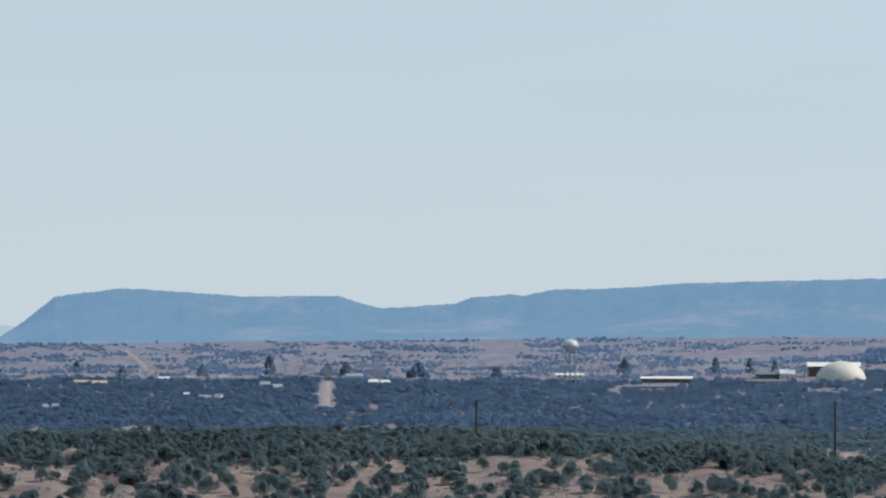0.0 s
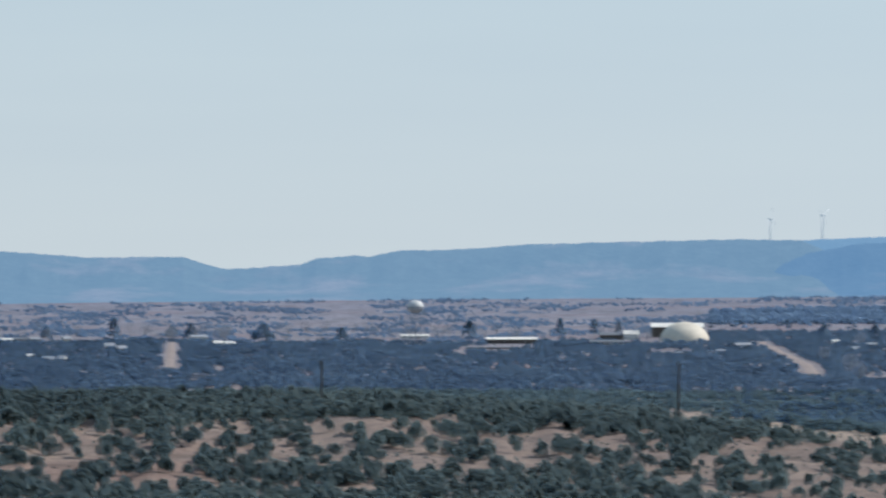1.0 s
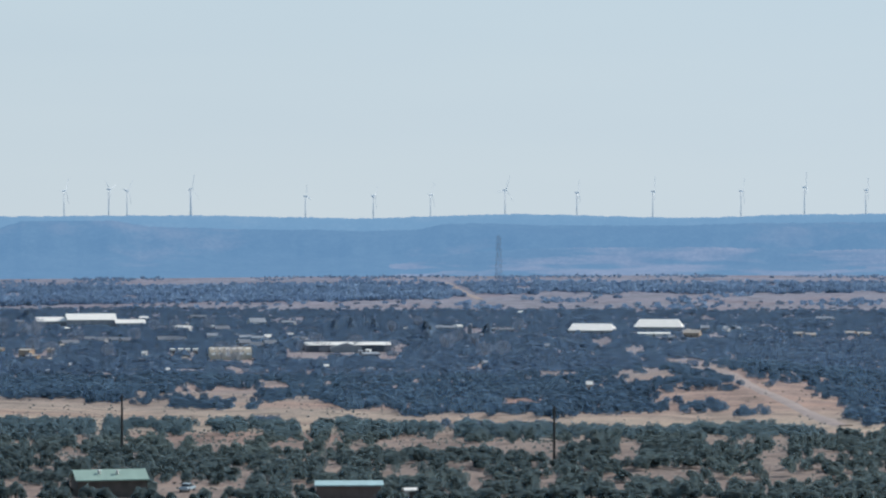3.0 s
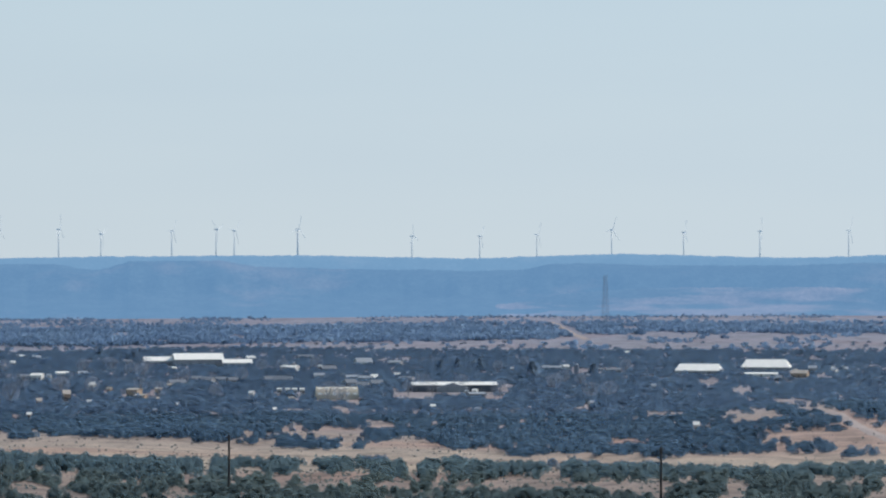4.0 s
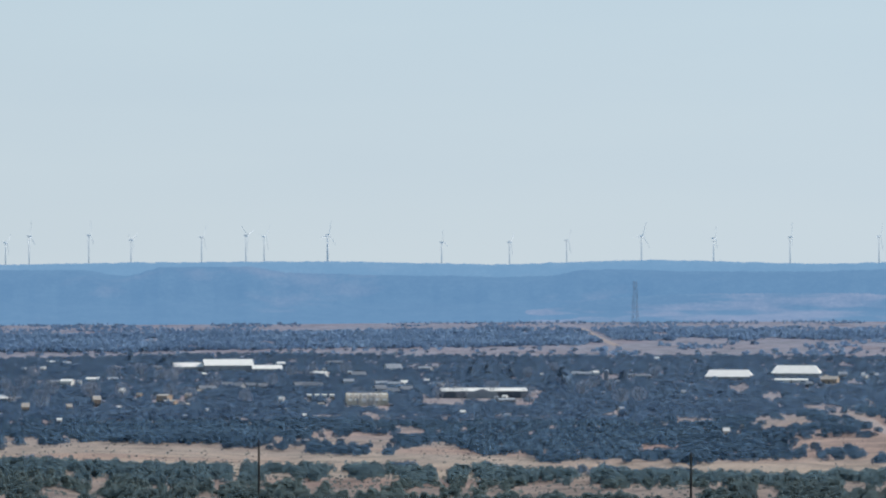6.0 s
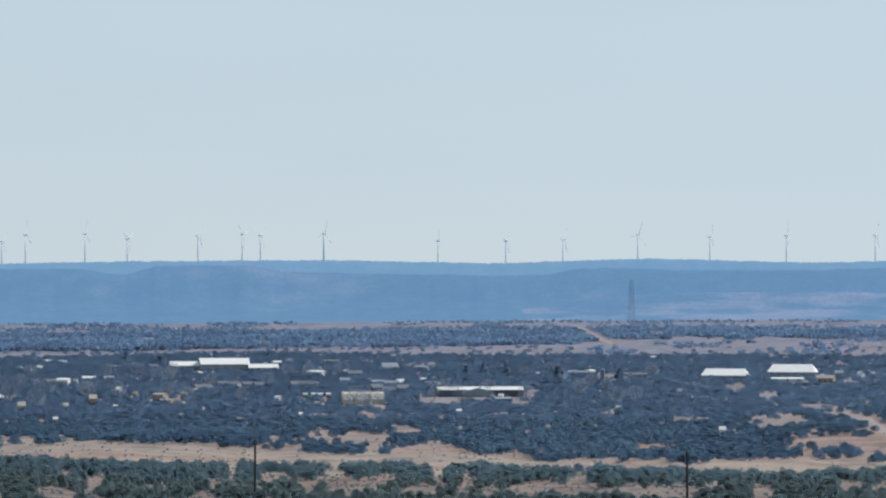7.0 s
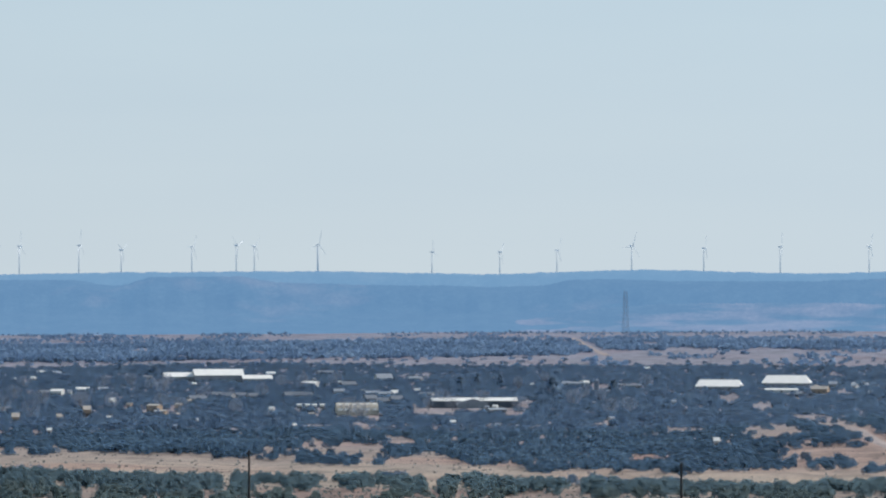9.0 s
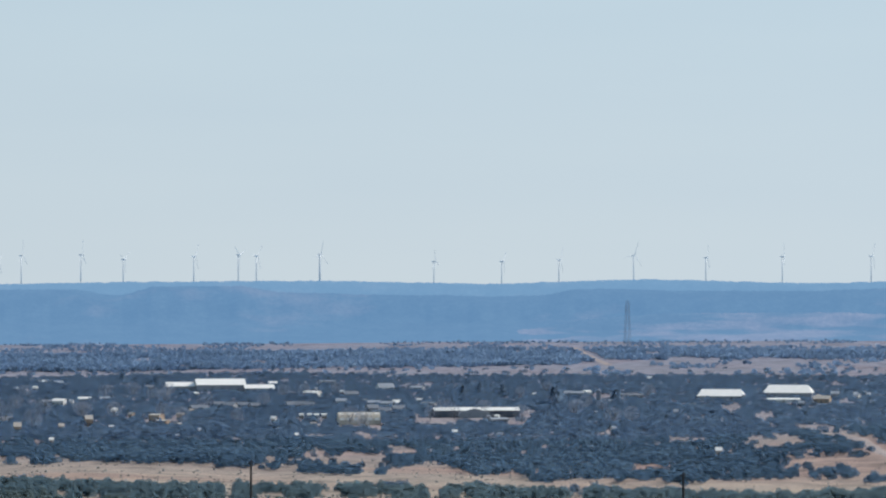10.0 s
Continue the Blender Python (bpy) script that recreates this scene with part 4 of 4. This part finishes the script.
# ---- water tower ----
def water_tower(b, d, tall, r):
    HOUSES.append((b, d, 20, 60))
    t = thing("water_tower", Matrix.Translation(place(b, d)), "white round water tower on slim steel legs", "water tower")
    bm = bmesh.new()
    bmesh.ops.create_uvsphere(bm, u_segments=32, v_segments=16, radius=1.0, matrix=Matrix.Translation((0, 0, tall - r * 0.8)) @ Matrix.Diagonal((r, r, r * 0.8, 1)))
    part("tank", bm, TANK_WHITE, t, smooth=True)
    foot = r * 1.4
    for k in range(6):
        a = radians(60 * k + 20)
        part("leg", rods(((math.cos(a) * foot, math.sin(a) * foot, -1), (math.cos(a) * r * 0.92, math.sin(a) * r * 0.92, tall - r * 0.8), 0.28, 0.24)), STEEL_GREY, t)
    part("riser", rods(((0, 0, -1), (0, 0, tall - r * 1.4), 0.7, 0.7), sides=12), STEEL_GREY, t)
    part("balcony", rods(((0, 0, tall - r * 0.95), (0, 0, tall - r * 0.85), r * 1.06, r * 1.06), sides=32), STEEL_GREY, t)
    for z in (0.3, 0.6):
        ring = [((math.cos(radians(60 * k + 20)) * (foot + (r * 0.92 - foot) * z), math.sin(radians(60 * k + 20)) * (foot + (r * 0.92 - foot) * z), tall * z), (math.cos(radians(60 * k + 80)) * (foot + (r * 0.92 - foot) * z), math.sin(radians(60 * k + 80)) * (foot + (r * 0.92 - foot) * z), tall * z), 0.12, 0.12) for k in range(6)]
        part("brace", rods(*ring, sides=5), STEEL_GREY, t)


water_tower(-1680, at_dip(-1680, 172), 41, 7.4)


# ---- lattice mast ----
def mast(b, d, tall, w):
    t = thing("lattice_mast", Matrix.Translation(place(b, d)) @ pose(0, 0, 0, 0, 0, 20), "tall grey steel lattice mast on the plain", "mast")
    c = [(math.cos(radians(90 * k)), math.sin(radians(90 * k))) for k in range(4)]
    at = lambda k, s: (c[k % 4][0] * w * (1 - 0.55 * s), c[k % 4][1] * w * (1 - 0.55 * s), tall * s)
    for k in range(4):
        part("leg", rods((at(k, -0.02), at(k, 1), 0.24, 0.18), sides=6), STEEL_GREY, t)
    for j in range(9):
        part("bracing", rods(*[(at(k, j / 9), at(k + 1, (j + 1) / 9), 0.07, 0.07) for k in range(4)], *[(at(k, (j + 1) / 9), at(k + 1, (j + 1) / 9), 0.07, 0.07) for k in range(4)], sides=5), STEEL_GREY, t)


mast(331, at_dip(331, 90), 58, 5.0)


# ---- power poles ----
def power_pole(b, d, tall, turn):
    t = thing("power_pole", Matrix.Translation(place(b, d)) @ pose(0, 0, 0, 0, 0, turn), "dark weathered timber power pole among junipers", "power pole", "power line")
    part("pole", rods(((0, 0, -1.5), (0, 0, tall), 0.34, 0.24), sides=10), POLE_WOOD, t)
    part("crossarm", boxed(-0.8, 0.8, -0.09, 0.09, tall - 0.75, tall - 0.55), POLE_WOOD, t)
    for x in (-0.7, 0.0, 0.7):
        z = tall if x == 0 else tall - 0.55
        part("insulator", rods(((x, 0, z), (x, 0, z + 0.28), 0.07, 0.05), sides=8), STEEL_GREY, t)


for b, d, top in ((-1846, 850, 198), (-1215, 830, 200), (-334, 740, 289), (429, 690, 310)):
    power_pole(b, d, EYE - top * d / MIL - float(land(b, d)), 20)


# ---- silo ----
b, d = 280, at_dip(280, 186)
HOUSES.append((b, d, 8, 60))
silo = thing("silo", Matrix.Translation(place(b, d)), "dark slim round silo among junipers", "silo")
part("shaft", rods(((0, 0, -1), (0, 0, 9.5), 2.1, 2.1), sides=20), STEEL_GREY, silo, smooth=False)
part("roof", rods(((0, 0, 9.5), (0, 0, 10.8), 2.25, 0.3), sides=20), STEEL_GREY, silo)
for z in (2.5, 5.0, 7.5):
    part("hoop", rods(((0, 0, z), (0, 0, z + 0.2), 2.16, 2.16), sides=20), WALL_BROWN, silo)


# ---- parked cars ----
CAR_WHITE = worn("white car paint", (0.78, 0.78, 0.77), 0.25, 0.0, 0.8, 0.06)
CAR_BLUE = worn("pale blue car paint", (0.45, 0.55, 0.62), 0.25, 0.0, 0.8, 0.06)
CAR_DARK = worn("dark grey car paint", (0.10, 0.11, 0.12), 0.25, 0.0, 0.8, 0.06)
RUBBER = worn("tyre rubber", (0.03, 0.03, 0.03), 0.9, 0.0, 2.0, 0.2)


def car(b, d, turn, paint, label):
    t = thing("car", Matrix.Translation(place(b, d, 0.05)) @ pose(0, 0, 0, 0, 0, turn), label, "car", "parked cars")
    bm = bmesh.new()
    box(bm, -2.25, 2.25, -0.88, 0.88, 0.35, 0.95)
    bmesh.ops.bevel(bm, geom=bm.edges[:], offset=0.12, segments=2, affect="EDGES")
    part("body", bm, paint, t)
    bm = bmesh.new()
    vs = [bm.verts.new(v) for v in ((-1.5, -0.8, 0.94), (1.2, -0.8, 0.94), (1.2, 0.8, 0.94), (-1.5, 0.8, 0.94), (-1.0, -0.66, 1.5), (0.5, -0.66, 1.5), (0.5, 0.66, 1.5), (-1.0, 0.66, 1.5))]
    for q in ((3, 2, 1, 0), (4, 5, 6, 7), (0, 1, 5, 4), (1, 2, 6, 5), (2, 3, 7, 6), (3, 0, 4, 7)):
        bm.faces.new([vs[i] for i in q])
    part("cabin", bm, WINDOW_DARK, t)
    part("cabin_roof", boxed(-1.0, 0.5, -0.66, 0.66, 1.5, 1.55), paint, t)
    for x in (-1.4, 1.4):
        for y in (-0.85, 0.85):
            wheel = part("wheel", rods(((x, y - 0.1, 0.33), (x, y + 0.1, 0.33), 0.33, 0.33), sides=14), RUBBER, t)
            part("rim", rods(((x, y - 0.12, 0.33), (x, y + 0.12, 0.33), 0.2, 0.2), sides=10), STEEL_GREY, wheel)


for b, dip, turn, paint, label in ((94, 222, 10, CAR_BLUE, "pale blue car parked in front of the hall"), (108, 222, 170, CAR_WHITE, "white car parked in front of the hall"), (120, 221, 80, CAR_WHITE, "white car parked beside the hall"),
                                   (-130, 232, 20, CAR_WHITE, "white car parked below the arched shed"), (-100, 230, 150, CAR_DARK, "dark car parked below the arched shed"), (-432, 172, 0, CAR_WHITE, "white car parked at the warehouse"),
                                   (-350, 172, 0, CAR_DARK, "dark car parked at the warehouse"), (-1470, 172, 10, CAR_WHITE, "white car parked at the school"), (-1540, 172, 10, CAR_WHITE, "white car parked along the school"),
                                   (-1380, 188, 40, CAR_WHITE, "white car parked on open ground"), (640, 190, 15, CAR_WHITE, "white car parked near the shed"), (-1160, 182, 0, CAR_BLUE, "pale blue car parked by the dome")):
    d = at_dip(b, dip)
    HOUSES.append((b, d, 9, 55))
    car(b, d, turn, paint, label)
HOUSES.append((-219, 612, 12, 22))
car(-219, 612, 70, CAR_BLUE, "grey-blue car parked on soil near the cabin")


# ---- woodland ----
near_shapes = [lobed(5, 24, 0.075, 0.24, 0.28) for k in range(16)]
edge_shapes = [lobed(4, 30, 0.07, 0.26, 0.28) for k in range(16)]
mid_shapes = [lobed(2, 12, 0.10, 0.33, 0.26) for k in range(16)]
far_shapes = [lobed(1, 8, 0.13, 0.37) for k in range(30)]
sage_shapes = [lobed(1, 5, 0.12, 0.38) for k in range(12)]

# the western hill carries single round junipers, the slope below the town an unbroken stand
b, d = strewn(17500, -2780, 1120, 580, 1000)
hill = 1 - step(-900, -650, b)
face = hill * (1 - step(765, 800, d))
i = face > rng.uniform(0, 1, len(b))
bf, df = b[i], d[i]
dip = dip_of(bf, df)
crowd = np.interp(bf, [-2400, -1900, -1850, -1350, -1250, -900], [0.62, 0.58, 0.40, 0.38, 0.48, 0.6])
crowd = np.where(dip > 398, 0.8, np.where(dip < 298, 0.75, crowd))
i = rng.uniform(0, 1, len(bf)) < crowd
bf, df = thinned(bf[i], df[i], 0.80, 22, 31, 0.25, 2.8, 3.4)
i = face < 0.5
b, d = thinned(b[i], d[i], 0.90, 15, 31, 0.2, 2.8, 3.6)
b, d = np.concatenate([b, bf]), np.concatenate([d, df])
grown = rng.uniform(2.2, 4.7, len(b)) * np.where(b < -1000, 1.28, 1.0)
b_near, d_near, s_near = b, d, grown
order = np.argsort(d_near + np.abs(b_near - 100) * 0.02)
singles, rest = order[:280], order[280:]
edge = (d_near[rest] > 795) & (b_near[rest] > -1000)
for i, mat, shapes, label in ((rest[~edge], JUNIPER, near_shapes, "dark green junipers scattered over the near slopes"), (rest[edge], JUNIPER_HAZE_EDGE, edge_shapes, "dark junipers along the edge of the dry field")):
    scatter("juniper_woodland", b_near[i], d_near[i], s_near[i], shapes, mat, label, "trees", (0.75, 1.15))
b, d = thinned(*strewn(18000, -2780, 1120, 1000, 1700), 1.15, 40, 33, tall=3.2, wide=4.2)
west = b < rng.uniform(-1200, -800, len(b))
for i, mat, label in ((west, JUNIPER_HAZE_EDGE, "dark green juniper woodland behind the western hill"), (~west, JUNIPER_HAZE_MID, "dense dark junipers beyond the dry field")):
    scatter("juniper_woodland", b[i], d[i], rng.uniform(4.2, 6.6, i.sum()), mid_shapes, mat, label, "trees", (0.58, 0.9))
b, d = thinned(*strewn(42000, -2780, 1120, 1700, 3420), 1.15, 42, 35, tall=4.0, wide=6.0)
keep = (b > -1160) | (d < 2900 + 40 * np.sin(b / 60))
b, d = b[keep], d[keep]
scatter("juniper_woodland", b, d, rng.uniform(6.2, 10.0, len(b)), far_shapes, WOOD_HAZE_FAR, "haze-blue juniper woodland round the town", "trees", (0.45, 0.7))

# the plain: a dense belt beyond the pale strip, dotted grassland above it
b, d = strewn(34000, -2780, 1120, 2880, 4095)
b_belt, d_belt = strewn(8000, -1180, 1120, 3400, 3800)
b, d = np.concatenate([b, b_belt]), np.concatenate([d, d_belt])
dip = dip_of(b, d)
streaks = 0.5 + (fbm(b / 75, dip / 5, 41) - 0.5) * 2.4
belt = np.interp(b, [-1180, -900, -300, 0, 300, 784], [112, 106, 99, 96, 92, 92])
cover = np.where(dip > belt, 0.96, 0.36 + 0.28 * step(-150, -500, b) * step(-1300, -1000, b))
cover = np.where((b > 250) & (dip > 109), 0.30, cover)
cover = np.where((b > -60) & (dip < 83), 0.85, cover)
cover = np.where(b < -1160, 0.40, cover)
i = (step(0.9 - cover, 1.1 - cover, streaks) > rng.uniform(0, 1, len(b))) & ((dip < 140) | (b < -1160)) & (near_house(b, d) < 0.5) & ~on_road(b, d)
b, d = b[i], d[i]
i = (shows_through(b, d, 3.5, 5.5) < 0.5) | ((b > 250) & (rng.uniform(0, 1, len(b)) < 0.30)) | (rng.uniform(0, 1, len(b)) < 0.015)
b, d = b[i], d[i]
scatter("plain_scrub", b, d, rng.uniform(3.6, 6.4, len(b)) * np.where((b > -1160) & (dip_of(b, d) > np.interp(b, [-1180, -900, -300, 0, 300, 784], [112, 106, 99, 96, 92, 92])), 1.65, 1.0), far_shapes, PLAIN_HAZE_FAR, "haze-blue junipers dotted over the far plain", "trees", (0.5, 0.8))

# low sage and grass clumps on the open ground
b, d = strewn(26000, -2780, 1120, 580, 1450)
i = ((d < 875) | (rng.uniform(0, 1, len(b)) < 0.1)) & (open_ground(b, dip_of(b, d)) > 0.2)
b, d = b[i], d[i]
scatter("sagebrush", b, d, rng.uniform(0.6, 1.7, len(b)), sage_shapes, JUNIPER, "small dark sage bushes on the bare soil", "bushes", (0.5, 0.8))

# Nearest junipers, each a tree of its own.
trunk_bm = rods(((0, 0, -0.1), (0.03, 0.02, 0.28), 0.06, 0.045), ((0.02, 0, 0.2), (0.2, 0.1, 0.5), 0.035, 0.015), ((0.02, 0.02, 0.22), (-0.17, 0.12, 0.55), 0.035, 0.015), ((0.02, 0.02, 0.24), (0.02, -0.18, 0.6), 0.03, 0.012), sides=6)
trunk_me = bpy.data.meshes.new("trunk")
trunk_bm.to_mesh(trunk_me)
trunk_bm.free()
trunk_me.materials.append(BARK)
crown_me = []
for k in range(6):
    crown_me.append(quick_mesh("crown", *lobed(13, 330, 0.042, 0.17, 0.32), True))
    crown_me[-1].materials.append(JUNIPER)
for i, k in enumerate(singles):
    tree = new("juniper_tree")
    w = s_near[k]
    tree.matrix_basis = Matrix.Translation(place(b_near[k], d_near[k], -0.04 * w)) @ pose(0, 0, 0, 0, 0, rng.uniform(0, 360)) @ Matrix.Diagonal((w, w, w * rng.uniform(0.75, 1.1), 1))
    tagged(tree, "small round dark green juniper" if w < 4 else "broad dark green juniper on tan soil", "tree", "near junipers")
    for nm, me in (("trunk", trunk_me), ("crown", crown_me[i % 6])):
        o = new(nm, me)
        o.parent = tree


# ---- tall conifers and bare cottonwoods round the town ----
def conifer(b, dip, tall, broad):
    d, tall, broad = at_dip(b, dip - 8), tall * 1.15, broad * 1.9
    t = thing("conifer", Matrix.Translation(place(b, d, -0.3)), "tall dark conifer beside town houses", "tree", "town conifers")
    part("trunk", rods(((0, 0, 0), (0, 0, tall * 0.8), 0.3, 0.08)), BARK, t)
    vs, fs = [], []
    for i in range(90):
        h = rng.uniform(0.08, 1) ** 0.85
        a, r = rng.uniform(0, 6.28), broad * 0.5 * (1.04 - h) ** 0.7 * rng.uniform(0.5, 1.1)
        vs.append(ICO_V * rng.uniform(0.5, 0.95) * (0.5 + broad * 0.10) * rng.uniform(0.7, 1.2, (12, 1)) + np.array([math.cos(a) * r, math.sin(a) * r, h * tall]))
        fs.append(ICO_F + 12 * i)
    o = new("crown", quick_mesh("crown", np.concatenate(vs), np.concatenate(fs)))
    o.data.materials.append(CONIFER_HAZE)
    o.parent = t


for b, dip, tall, broad in ((-2211, 172, 19, 9), (-1949, 170, 13, 13), (-1584, 168, 15, 10), (-1424, 162, 15, 7), (-1363, 162, 14, 6), (-1320, 162, 12, 5), (-2330, 168, 11, 7),
                            (-2550, 166, 13, 6), (-2690, 170, 12, 8), (-2076, 165, 12, 8), (-2110, 164, 9, 9), (-2470, 170, 11, 7), (-1810, 170, 10, 8), (203, 205, 15, 9), (70, 186, 11, 5), (40, 186, 9, 5),
                            (110, 186, 10, 5), (310, 195, 10, 6), (-500, 165, 9, 7), (-560, 160, 9, 6), (-960, 162, 9, 7), (-870, 160, 9, 6)):
    conifer(b, dip, tall, broad)


def cottonwood(b, dip, tall):
    d = at_dip(b, dip)
    t = thing("cottonwood", Matrix.Translation(place(b, d, -0.3)), "bare brown winter cottonwood in the town", "tree", "bare cottonwoods")
    lines = [((0, 0, 0), (0.2, 0, tall * 0.35), 0.3, 0.2)]
    for i in range(9):
        a, r = rng.uniform(0, 6.28), rng.uniform(0.15, 0.38) * tall
        tip = (math.cos(a) * r, math.sin(a) * r, tall * rng.uniform(0.6, 0.95))
        lines.append(((0.2, 0, tall * rng.uniform(0.2, 0.35)), tip, 0.12, 0.04))
    part("trunk", rods(*lines, sides=6), BARE_BARK, t)
    sv, sf = leafy(1100, 0.026)
    o = new("twig_crown", quick_mesh("twig_crown", sv * np.array([0.85, 0.85, 0.8]) * tall + np.array([0, 0, tall * 0.2]), sf))
    o.data.materials.append(BARE_WOOD)
    o.parent = t
    return t


grove = [cottonwood(b, dip, tall) for b, dip, tall in ((-2020, 163, 16), (-1850, 162, 15), (-1720, 162, 16), (-1560, 162, 13), (-1640, 164, 15))]
for i in range(90):
    b = rng.uniform(-2500, -1250) if i < 45 else rng.uniform(-1000, 380)
    d = at_dip(b, rng.uniform(150, 168) if i < 45 else rng.uniform(168, 236))
    copy_thing(grove[i % 5], Matrix.Translation(place(b, d, -0.3)) @ pose(0, 0, 0, 0, 0, rng.uniform(0, 360)))
